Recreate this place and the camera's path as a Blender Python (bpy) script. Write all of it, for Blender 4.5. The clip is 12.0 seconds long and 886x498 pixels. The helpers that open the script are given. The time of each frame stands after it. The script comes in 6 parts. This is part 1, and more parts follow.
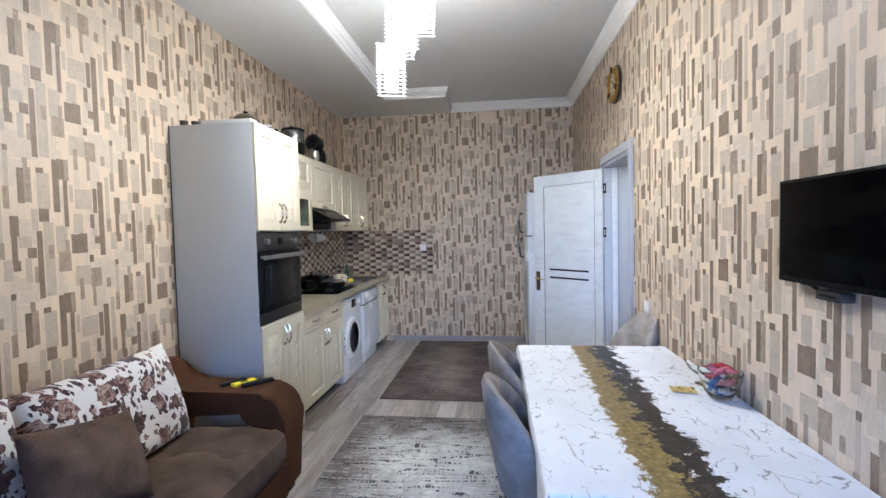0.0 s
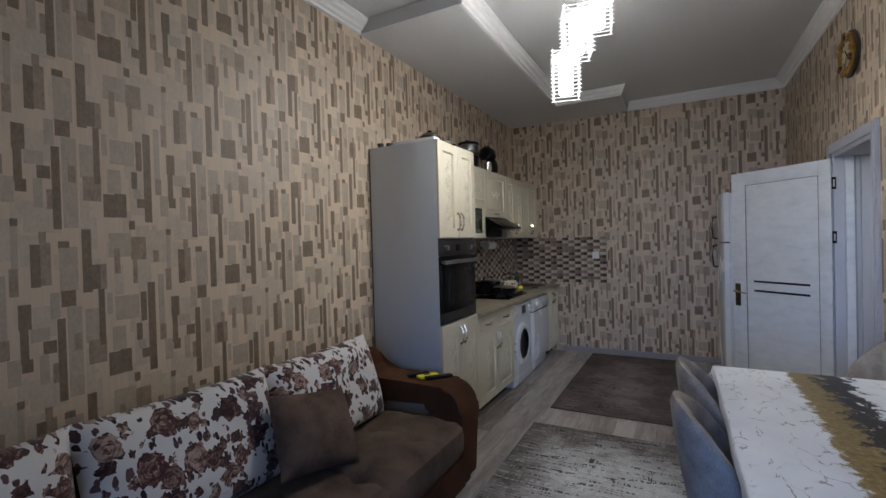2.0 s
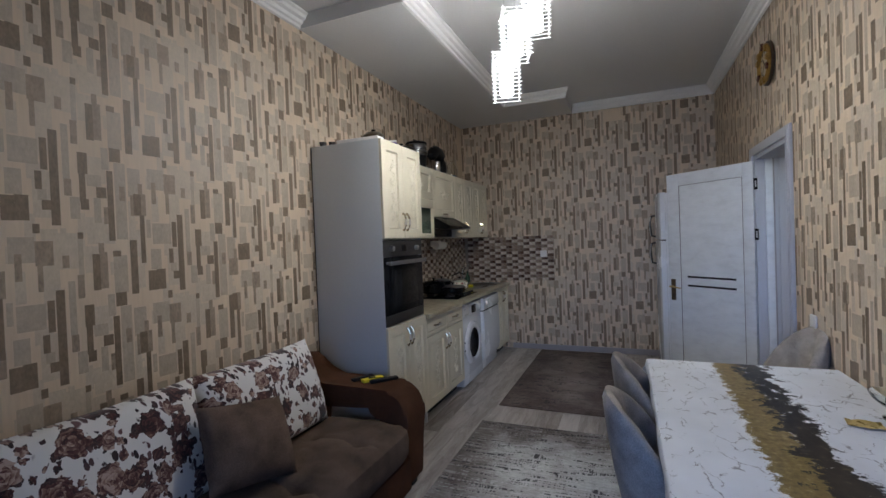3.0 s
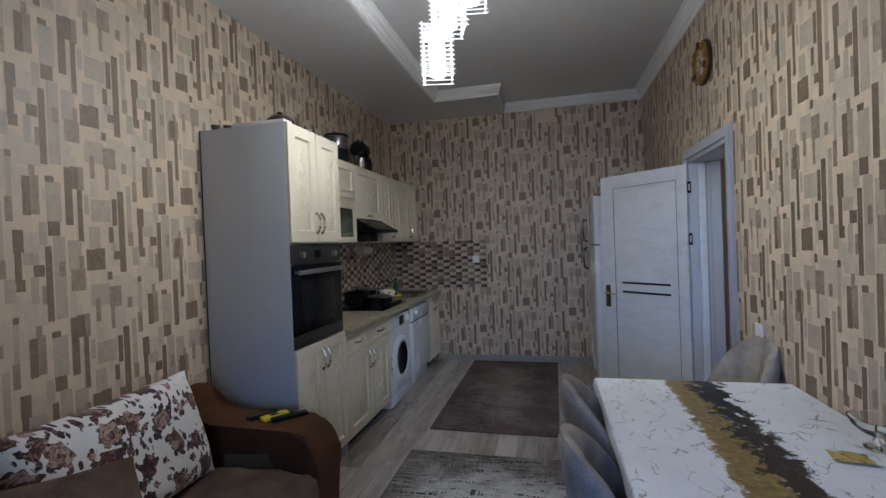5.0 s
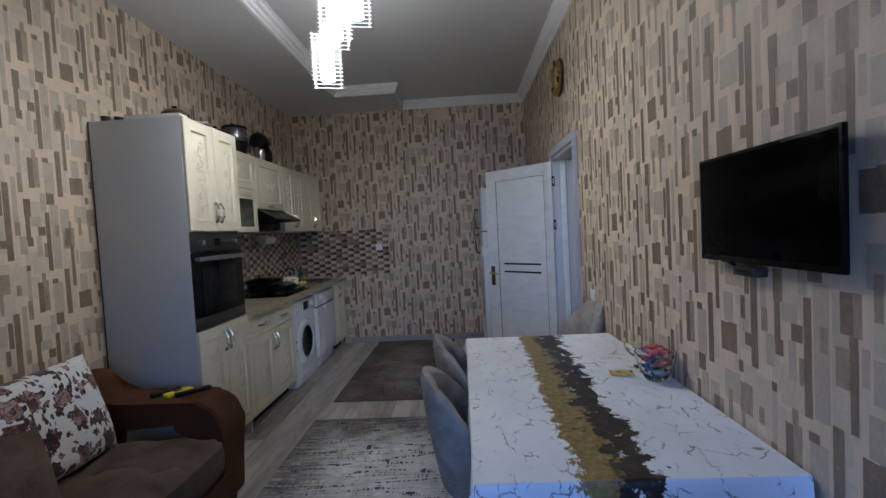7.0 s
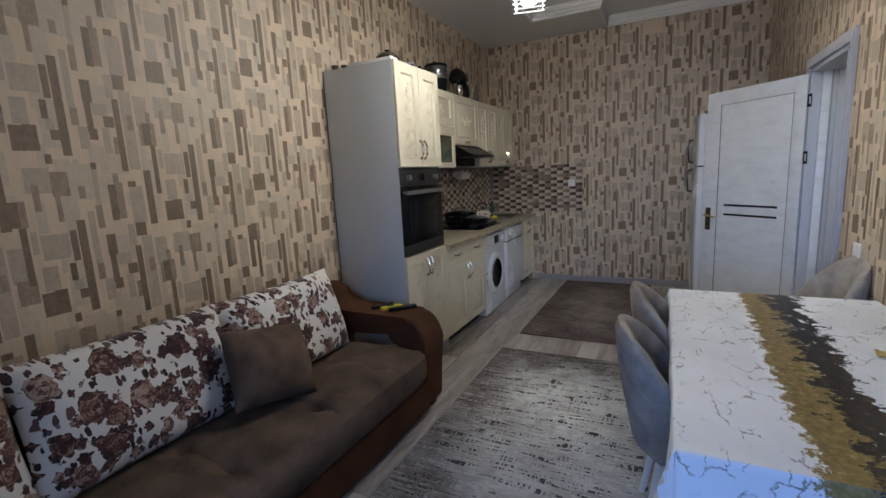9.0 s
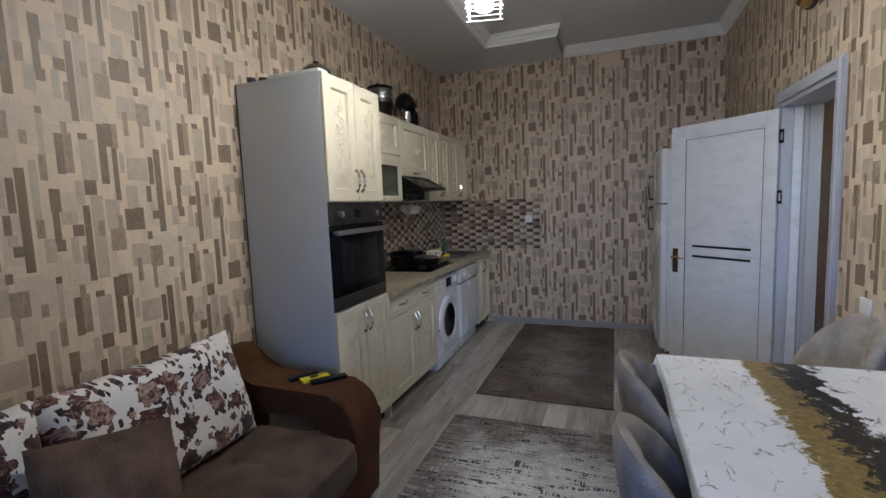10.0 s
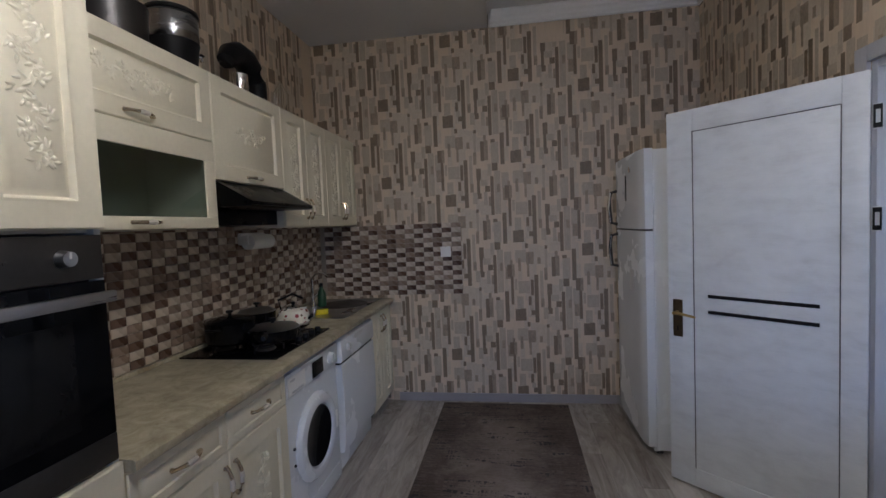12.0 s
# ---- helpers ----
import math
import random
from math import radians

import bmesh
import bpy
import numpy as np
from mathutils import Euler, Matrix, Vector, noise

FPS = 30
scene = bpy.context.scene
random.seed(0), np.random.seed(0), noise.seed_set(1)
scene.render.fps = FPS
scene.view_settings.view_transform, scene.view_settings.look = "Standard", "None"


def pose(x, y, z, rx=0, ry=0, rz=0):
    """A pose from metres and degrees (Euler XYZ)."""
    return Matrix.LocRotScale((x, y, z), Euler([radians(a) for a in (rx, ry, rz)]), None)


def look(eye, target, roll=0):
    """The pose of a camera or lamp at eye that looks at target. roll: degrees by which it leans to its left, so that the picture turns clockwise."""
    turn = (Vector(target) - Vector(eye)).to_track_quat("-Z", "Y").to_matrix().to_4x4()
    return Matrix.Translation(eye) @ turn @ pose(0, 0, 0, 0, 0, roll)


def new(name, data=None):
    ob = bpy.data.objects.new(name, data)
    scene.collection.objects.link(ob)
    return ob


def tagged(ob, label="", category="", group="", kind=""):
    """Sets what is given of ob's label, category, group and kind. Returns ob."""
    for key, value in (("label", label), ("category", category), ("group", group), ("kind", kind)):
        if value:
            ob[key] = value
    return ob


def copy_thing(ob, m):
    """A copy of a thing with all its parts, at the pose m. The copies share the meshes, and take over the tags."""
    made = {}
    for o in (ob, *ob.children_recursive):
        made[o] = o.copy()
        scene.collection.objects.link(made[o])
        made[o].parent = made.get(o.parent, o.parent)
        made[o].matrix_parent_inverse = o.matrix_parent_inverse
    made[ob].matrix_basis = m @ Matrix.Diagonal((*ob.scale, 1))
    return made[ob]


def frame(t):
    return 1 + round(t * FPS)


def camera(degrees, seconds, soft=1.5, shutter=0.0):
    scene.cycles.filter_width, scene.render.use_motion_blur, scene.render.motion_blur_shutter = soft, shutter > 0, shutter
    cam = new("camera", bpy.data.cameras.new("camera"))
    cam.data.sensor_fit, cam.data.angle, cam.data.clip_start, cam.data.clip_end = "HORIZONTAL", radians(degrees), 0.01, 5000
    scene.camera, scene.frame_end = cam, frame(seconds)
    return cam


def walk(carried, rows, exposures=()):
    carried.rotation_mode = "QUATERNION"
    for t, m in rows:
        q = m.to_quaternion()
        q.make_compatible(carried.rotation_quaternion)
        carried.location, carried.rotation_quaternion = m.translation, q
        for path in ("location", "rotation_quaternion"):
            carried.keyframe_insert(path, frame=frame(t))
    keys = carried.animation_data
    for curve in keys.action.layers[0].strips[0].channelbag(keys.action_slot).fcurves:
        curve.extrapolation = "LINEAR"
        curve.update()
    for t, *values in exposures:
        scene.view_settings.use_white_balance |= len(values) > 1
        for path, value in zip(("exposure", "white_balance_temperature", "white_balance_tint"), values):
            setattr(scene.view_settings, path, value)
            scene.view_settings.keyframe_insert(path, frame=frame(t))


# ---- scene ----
cam = camera(89.8, 12.0)
PATH = [
    (0, (0.269, 0.145, 1.459), (0.033, 2.13, 1.377), -1.3),
    (0.5, (0.272, 0.137, 1.46), (-0.117, 2.098, 1.397), -1.4),
    (1, (0.261, 0.113, 1.455), (-0.322, 2.026, 1.41), -1.2),
    (1.5, (0.239, 0.087, 1.455), (-0.601, 1.901, 1.425), -1.4),
    (2, (0.24, 0.092, 1.448), (-0.697, 1.859, 1.422), -1.6),
    (2.5, (0.266, 0.119, 1.447), (-0.655, 1.894, 1.419), -1.9),
    (3, (0.304, 0.15, 1.451), (-0.459, 1.998, 1.417), -2.2),
    (3.2, (0.299, 0.158, 1.459), (-0.401, 2.031, 1.419), -2.2),
    (5, (0.194, 0.554, 1.448), (-0.272, 2.499, 1.424), -2.2),
    (5.5, (0.32, 0.589, 1.456), (-0.119, 2.54, 1.433), -1.9),
    (6, (0.417, 0.518, 1.46), (0.072, 2.488, 1.434), -1.6),
    (6.5, (0.404, 0.319, 1.426), (0.265, 2.314, 1.406), -2.1),
    (7, (0.397, 0.202, 1.41), (0.309, 2.199, 1.328), -3.0),
    (7.5, (0.366, 0.149, 1.359), (-0.149, 2.004, 0.82), -3.3),
    (7.7, (0.337, 0.138, 1.324), (-0.361, 1.864, 0.594), -3.5),
    (9.3, (0.36, 0.319, 1.43), (-0.528, 2.092, 1.17), -2.5),
    (9.5, (0.327, 0.422, 1.418), (-0.507, 2.224, 1.174), -2.3),
    (10, (0.194, 0.753, 1.449), (-0.508, 2.615, 1.249), -2.2),
    (10.5, (0.106, 1.163, 1.455), (-0.483, 3.067, 1.287), -2.1),
    (11, (-0.03, 1.566, 1.441), (-0.523, 3.499, 1.295), -2.2),
    (11.5, (-0.147, 1.963, 1.443), (-0.536, 3.92, 1.318), -2.4),
    (12, (-0.173, 2.369, 1.456), (-0.469, 4.344, 1.351), -2.4),
]
EXPOSURES = [(0, 3.54, 6020, 9), (0.9, 3.46, 6010, 9), (1.4, 2.63, 6210, 10), (1.8, 2.25, 6220, 10), (3.2, 2.28, 6120, 10), (5, 2.16, 5920, 9), (7, 2.1, 5920, 9), (7.6, 1.98, 6120, 11), (9.3, 2.52, 6530, 9), (10.2, 2.45, 6230, 9), (11.5, 2.4, 5930, 13), (12, 2.26, 6230, 13)]
walk(cam, [(t, look(eye, target, roll)) for t, eye, target, roll in PATH], EXPOSURES)


# ---- world and light ----
world = bpy.data.worlds.new("world")
scene.world = world
world.use_nodes = True
wn = world.node_tree.nodes
sky = wn.new("ShaderNodeTexSky")
sky.sky_type, sky.sun_disc = "NISHITA", False
sky.sun_elevation, sky.sun_rotation = radians(35), radians(60)
world.node_tree.links.new(sky.outputs[0], wn["Background"].inputs[0])
wn["Background"].inputs[1].default_value = 0.12


def area(name, m, sx, sy, power, color):
    data = bpy.data.lights.new(name, "AREA")
    data.shape, data.size, data.size_y, data.energy, data.color = "RECTANGLE", sx, sy, power, color
    ob = new(name, data)
    ob.matrix_world = m
    return ob


WINDOW_POWER, LAMP_POWER = 4.6, 13.0
area("window_daylight", look((0.25, -1.885, 1.50), (0.95, 0.4, 0.0)), 1.0, 1.25, WINDOW_POWER, (0.19, 0.40, 1.0)).data.spread = radians(96)

# ---- materials ----


def material(name, color, rough=0.6, metal=0.0, vary=0.12, scale=6.0, bump=0.0, bump_scale=60.0, stretch=(1, 1, 1), coat=0.0, sheen=0.0, jitter=0.0, spec=0.5):
    """A surface with large blotches, fine grain and relief."""
    mat = bpy.data.materials.new(name)
    mat.use_nodes = True
    nt = mat.node_tree
    b = nt.nodes["Principled BSDF"]
    b.inputs["Metallic"].default_value = metal
    b.inputs["Coat Weight"].default_value = coat
    b.inputs["Sheen Weight"].default_value = sheen
    b.inputs["Specular IOR Level"].default_value = spec
    tc = nt.nodes.new("ShaderNodeTexCoord")
    mp = nt.nodes.new("ShaderNodeMapping")
    mp.inputs["Scale"].default_value = stretch
    nt.links.new(tc.outputs["Object"], mp.inputs[0])
    big, fine = nt.nodes.new("ShaderNodeTexNoise"), nt.nodes.new("ShaderNodeTexNoise")
    big.inputs["Scale"].default_value, big.inputs["Detail"].default_value = scale, 4
    fine.inputs["Scale"].default_value, fine.inputs["Detail"].default_value = bump_scale, 3
    nt.links.new(mp.outputs[0], big.inputs[0])
    nt.links.new(mp.outputs[0], fine.inputs[0])
    add = nt.nodes.new("ShaderNodeMath")
    add.operation = "ADD"
    nt.links.new(big.outputs[0], add.inputs[0])
    nt.links.new(fine.outputs[0], add.inputs[1])
    ramp = nt.nodes.new("ShaderNodeMapRange")
    ramp.inputs[1].default_value, ramp.inputs[2].default_value = 0.6, 1.4
    ramp.inputs[3].default_value, ramp.inputs[4].default_value = 1 - vary, 1 + vary
    nt.links.new(add.outputs[0], ramp.inputs[0])
    val = ramp.outputs[0]
    if jitter:
        info = nt.nodes.new("ShaderNodeObjectInfo")
        jr = nt.nodes.new("ShaderNodeMapRange")
        jr.inputs[3].default_value, jr.inputs[4].default_value = 1 - jitter, 1 + jitter
        nt.links.new(info.outputs["Random"], jr.inputs[0])
        mul = nt.nodes.new("ShaderNodeMath")
        mul.operation = "MULTIPLY"
        nt.links.new(val, mul.inputs[0])
        nt.links.new(jr.outputs[0], mul.inputs[1])
        val = mul.outputs[0]
    mix = nt.nodes.new("ShaderNodeVectorMath")
    mix.operation = "SCALE"
    mix.inputs[0].default_value = color
    nt.links.new(val, mix.inputs["Scale"])
    nt.links.new(mix.outputs[0], b.inputs["Base Color"])
    rr = nt.nodes.new("ShaderNodeMapRange")
    rr.inputs[1].default_value, rr.inputs[2].default_value = 0.3, 0.7
    rr.inputs[3].default_value, rr.inputs[4].default_value = max(0.02, rough - 0.07), min(1.0, rough + 0.07)
    nt.links.new(big.outputs[0], rr.inputs[0])
    nt.links.new(rr.outputs[0], b.inputs["Roughness"])
    if bump:
        bn = nt.nodes.new("ShaderNodeBump")
        bn.inputs["Strength"].default_value, bn.inputs["Distance"].default_value = bump, 0.002
        nt.links.new(fine.outputs[0], bn.inputs["Height"])
        nt.links.new(bn.outputs[0], b.inputs["Normal"])
    return mat


def node(nt, kind, **values):
    """A node with inputs set by name or number (i0, i1, ...), and properties by name."""
    n = nt.nodes.new(kind)
    for key, value in values.items():
        if key[0] == "i" and key[1:].isdigit():
            n.inputs[int(key[1:])].default_value = value
        elif key == "operation":
            n.operation = value
        elif key == "feature":
            n.feature = value
        elif key == "blend":
            n.data_type, n.blend_type = "RGBA", value
        elif key == "uv":
            n.uv_map = value
    return n


def ramp_node(nt, fac, stops, constant=False):
    r = nt.nodes.new("ShaderNodeValToRGB")
    if constant:
        r.color_ramp.interpolation = "CONSTANT"
    els = r.color_ramp.elements
    while len(els) < len(stops):
        els.new(0.5)
    for e, (p, c) in zip(els, stops):
        e.position, e.color = p, (*c, 1) if len(c) == 3 else c
    nt.links.new(fac, r.inputs[0])
    return r.outputs[0]


def mixed(nt, fac, a, b):
    m = nt.nodes.new("ShaderNodeMix")
    m.data_type = "RGBA"
    for socket, value in ((m.inputs[0], fac), (m.inputs[6], a), (m.inputs[7], b)):
        if isinstance(value, (tuple, float, int)):
            socket.default_value = (*value, 1) if isinstance(value, tuple) else value
        else:
            nt.links.new(value, socket)
    return m.outputs[2]


def calc(nt, op, a, b=0.0):
    m = nt.nodes.new("ShaderNodeMath")
    m.operation = op
    for socket, value in ((m.inputs[0], a), (m.inputs[1], b)):
        if isinstance(value, (float, int)):
            socket.default_value = value
        else:
            nt.links.new(value, socket)
    return m.outputs[0]


def step(nt, x, lo, hi):
    r = nt.nodes.new("ShaderNodeMapRange")
    r.interpolation_type = "SMOOTHSTEP"
    r.inputs[1].default_value, r.inputs[2].default_value = lo, hi
    nt.links.new(x, r.inputs[0])
    return r.outputs[0]


def noise_tex(nt, vec, scale, detail=3.0, rough=0.5, distort=0.0):
    n = nt.nodes.new("ShaderNodeTexNoise")
    n.inputs["Scale"].default_value, n.inputs["Detail"].default_value = scale, detail
    n.inputs["Roughness"].default_value, n.inputs["Distortion"].default_value = rough, distort
    nt.links.new(vec, n.inputs["Vector"])
    return n


def shader(name, rough=0.6, sheen=0.0):
    mat = bpy.data.materials.new(name)
    mat.use_nodes = True
    nt = mat.node_tree
    b = nt.nodes["Principled BSDF"]
    b.inputs["Roughness"].default_value = rough
    b.inputs["Sheen Weight"].default_value = sheen
    tc = nt.nodes.new("ShaderNodeTexCoord")
    return mat, nt, b, tc


def mapped(nt, vec, scale, loc=(0, 0, 0), turn=0.0):
    mp = nt.nodes.new("ShaderNodeMapping")
    mp.inputs["Scale"].default_value, mp.inputs["Location"].default_value = scale, loc
    mp.inputs["Rotation"].default_value = (0, 0, radians(turn))
    nt.links.new(vec, mp.inputs[0])
    return mp.outputs[0]


def relief(nt, b, height, strength, distance=0.002):
    bn = nt.nodes.new("ShaderNodeBump")
    bn.inputs["Strength"].default_value, bn.inputs["Distance"].default_value = strength, distance
    nt.links.new(height, bn.inputs["Height"])
    nt.links.new(bn.outputs[0], b.inputs["Normal"])


def paper(name, color, vary=0.07):
    """Vinyl wallpaper with a brushed vertical grain."""
    return material(name, color, rough=0.60, vary=vary, scale=2.2, bump=0.08, bump_scale=20, stretch=(4, 4, 0.5), spec=0.6)


def print_ink(name, color, vary=0.32):
    """Printed felt-like blocks of the wallpaper, mottled."""
    return material(name, color, rough=0.54, vary=vary, scale=22, bump=0.12, bump_scale=70, stretch=(1.5, 1.5, 0.8), spec=0.65)


M_PAPER = paper("wallpaper_cream", (0.635, 0.51, 0.378), 0.09)
M_PAPER_L = print_ink("wallpaper_grey", (0.445, 0.368, 0.282), 0.16)
M_PAPER_M = print_ink("wallpaper_taupe", (0.322, 0.248, 0.178))
M_PAPER_D = print_ink("wallpaper_umber", (0.205, 0.150, 0.100))
M_PAPER_P = print_ink("wallpaper_pale_grey", (0.545, 0.455, 0.35), 0.12)
M_CEIL = material("ceiling_paint", (0.66, 0.66, 0.655), rough=0.42, vary=0.03, scale=1.5)
M_PLASTER = material("white_plaster", (0.83, 0.83, 0.82), rough=0.5, vary=0.04, scale=5)
M_SKIRT = material("grey_skirting", (0.31, 0.295, 0.31), rough=0.45, vary=0.10, scale=9, stretch=(1, 1, 4))
M_IVORY = material("ivory_lacquer", (0.70, 0.65, 0.51), rough=0.46, vary=0.05, scale=3, coat=0.0)
M_CARVE = material("ivory_carving", (0.73, 0.685, 0.545), rough=0.28, vary=0.05, scale=20, coat=0.15)
M_SIDE = material("pale_grey_blue_board", (0.61, 0.64, 0.66), rough=0.42, vary=0.03, scale=2)
M_BODY = material("cabinet_board", (0.66, 0.62, 0.52), rough=0.55, vary=0.05)
M_WHITE = material("white_enamel", (0.74, 0.765, 0.80), rough=0.25, vary=0.03, scale=3)
M_WHITEP = material("white_plastic", (0.78, 0.78, 0.77), rough=0.35, vary=0.03)
M_GREYP = material("light_grey_plastic", (0.52, 0.53, 0.55), rough=0.4, vary=0.05)
M_BLACK = material("black_gloss", (0.004, 0.004, 0.005), rough=0.10, vary=0.1, spec=0.18)
M_BLACKM = material("black_matt", (0.008, 0.008, 0.009), rough=0.45, vary=0.15, spec=0.18)
M_TVCASE = material("black_satin_plastic", (0.004, 0.004, 0.004), rough=0.3, vary=0.1, spec=0.1)
M_GLASSB = material("black_oven_glass", (0.003, 0.0035, 0.005), rough=0.07, vary=0.1, spec=0.12)
M_STEEL = material("brushed_steel", (0.42, 0.42, 0.43), rough=0.30, metal=1.0, vary=0.08, scale=4, stretch=(1, 1, 12), bump=0.05)
M_DSTEEL = material("dark_steel", (0.075, 0.072, 0.070), rough=0.36, metal=0.85, vary=0.08)
M_STEELD = material("dark_brushed_steel", (0.24, 0.24, 0.245), rough=0.26, metal=1.0, vary=0.08, scale=4, stretch=(1, 1, 12), bump=0.05)
M_CHROME = material("chrome", (0.78, 0.78, 0.78), rough=0.10, metal=1.0, vary=0.04)
M_BRASS = material("aged_brass", (0.42, 0.30, 0.13), rough=0.35, metal=0.9, vary=0.2, scale=30)
M_BRONZE = material("dark_bronze", (0.10, 0.072, 0.045), rough=0.42, metal=0.85, vary=0.25, scale=40)
M_GOLDH = material("champagne_metal", (0.55, 0.46, 0.33), rough=0.18, metal=0.9, vary=0.1, scale=40)
M_GRIP = material("pearl_grip", (0.62, 0.57, 0.50), rough=0.25, vary=0.08, scale=30)
M_GOLD = material("gold_clock", (0.40, 0.25, 0.075), rough=0.34, metal=0.85, vary=0.25, scale=40)
M_BROWN = material("brown_suede", (0.072, 0.032, 0.0165), rough=0.88, vary=0.55, scale=6, bump=0.4, bump_scale=350, spec=0.12)
M_TAUPE = material("taupe_suede", (0.106, 0.075, 0.056), rough=0.9, vary=0.85, scale=5, bump=0.4, bump_scale=350, spec=0.12)
M_PILLOW = material("taupe_pillow_suede", (0.122, 0.084, 0.063), rough=0.9, vary=0.7, scale=9, bump=0.4, bump_scale=350, spec=0.12)
M_POUF = material("pale_taupe_suede", (0.14, 0.108, 0.085), rough=0.9, vary=0.5, scale=7, bump=0.4, bump_scale=350, spec=0.12)
M_VELVET = material("beige_grey_velvet", (0.30, 0.272, 0.245), rough=0.85, vary=0.45, scale=13, bump=0.3, bump_scale=250, spec=0.25)
M_WLEG = material("white_painted_leg", (0.72, 0.70, 0.66), rough=0.4, vary=0.06)
M_YELLOW = material("yellow_plastic", (0.78, 0.68, 0.03), rough=0.4, vary=0.06)
M_GREEN = material("green_plastic", (0.012, 0.065, 0.03), rough=0.4, vary=0.1)
M_BLUE = material("blue_plastic", (0.05, 0.16, 0.26), rough=0.35, vary=0.1)
M_RUBBER = material("black_rubber", (0.02, 0.02, 0.02), rough=0.7, vary=0.1)
M_HALL = material("hall_plaster", (0.52, 0.44, 0.38), rough=0.7, vary=0.08)
M_DOORLINE = material("groove_shade_dark", (0.10, 0.10, 0.11), rough=0.6, vary=0.1)
M_GROUT = material("tile_grout", (0.30, 0.26, 0.22), rough=0.8, vary=0.1)
M_PAPERT = material("kitchen_paper", (0.80, 0.80, 0.78), rough=0.9, vary=0.04)


def glass(name, color, rough=0.02):
    mat, nt, b, tc = shader(name, rough)
    b.inputs["Base Color"].default_value = (*color, 1)
    b.inputs["Transmission Weight"].default_value = 1.0
    b.inputs["IOR"].default_value = 1.45
    return mat


M_CLEAR = glass("clear_glass", (0.93, 0.97, 0.96))
M_SMOKE = glass("smoked_glass", (0.20, 0.26, 0.24), 0.08)


def glow(name, color, strength):
    mat = bpy.data.materials.new(name)
    mat.use_nodes = True
    nt = mat.node_tree
    nt.nodes.remove(nt.nodes["Principled BSDF"])
    e = nt.nodes.new("ShaderNodeEmission")
    e.inputs[0].default_value, e.inputs[1].default_value = (*color, 1), strength
    nt.links.new(e.outputs[0], nt.nodes["Material Output"].inputs[0])
    return mat


M_LED = glow("led_core", (1.0, 0.97, 0.925), LAMP_POWER)
# emitter of the added discs, which send more light downwards
M_ADDED_DISC = glow("added_led_disc", (1.0, 0.97, 0.925), LAMP_POWER * 8.6)
M_LEDROD = glow("lit_acrylic_rod", (1.0, 0.98, 0.95), 0.5)


def door_wood():
    """White ash laminate with a faint horizontal grain."""
    mat, nt, b, tc = shader("white_ash_laminate", 0.42)
    n1 = noise_tex(nt, mapped(nt, tc.outputs["Object"], (3, 3, 7)), 2.0, 6, 0.65, 0.3)
    n2 = noise_tex(nt, mapped(nt, tc.outputs["Object"], (3, 3, 60)), 3, 3)
    f = calc(nt, "ADD", calc(nt, "MULTIPLY", n1.outputs[0], 0.85), calc(nt, "MULTIPLY", n2.outputs[0], 0.15))
    nt.links.new(ramp_node(nt, f, [(0.3, (0.54, 0.565, 0.60)), (0.5, (0.63, 0.66, 0.70)), (0.72, (0.69, 0.72, 0.76))]), b.inputs["Base Color"])
    relief(nt, b, n2.outputs[0], 0.08)
    return mat


M_DOOR = door_wood()
# lilac casing laminate, its colour darkened for the shade on the frame
M_CASING = material("shaded_lilac_laminate", (0.44, 0.455, 0.51), rough=0.45, vary=0.06, scale=4, stretch=(3, 3, 0.5))


def plank_wood():
    """Greyed oak laminate; each plank has its own tone and cut."""
    mat, nt, b, tc = shader("grey_oak_laminate", 0.36)
    info = nt.nodes.new("ShaderNodeObjectInfo")
    geo = nt.nodes.new("ShaderNodeNewGeometry")
    shift = nt.nodes.new("ShaderNodeVectorMath")
    shift.operation = "ADD"
    comb = nt.nodes.new("ShaderNodeCombineXYZ")
    nt.links.new(calc(nt, "MULTIPLY", info.outputs["Random"], 37.0), comb.inputs[0])
    nt.links.new(calc(nt, "MULTIPLY", info.outputs["Random"], 91.0), comb.inputs[1])
    nt.links.new(tc.outputs["Object"], shift.inputs[0])
    nt.links.new(comb.outputs[0], shift.inputs[1])
    g1 = noise_tex(nt, mapped(nt, shift.outputs[0], (9, 1.5, 1)), 1.6, 6, 0.68, 1.1)
    g2 = noise_tex(nt, mapped(nt, shift.outputs[0], (90, 3, 1)), 1.5, 3)
    tone = calc(nt, "ADD", calc(nt, "MULTIPLY", g1.outputs[0], 0.72), calc(nt, "MULTIPLY", g2.outputs[0], 0.08))
    tone = calc(nt, "ADD", tone, calc(nt, "MULTIPLY", info.outputs["Random"], 0.22))
    nt.links.new(ramp_node(nt, tone, [(0.33, (0.165, 0.135, 0.112)), (0.5, (0.335, 0.30, 0.268)), (0.70, (0.54, 0.505, 0.468))]), b.inputs["Base Color"])
    relief(nt, b, g2.outputs[0], 0.12)
    return mat


M_PLANK = plank_wood()


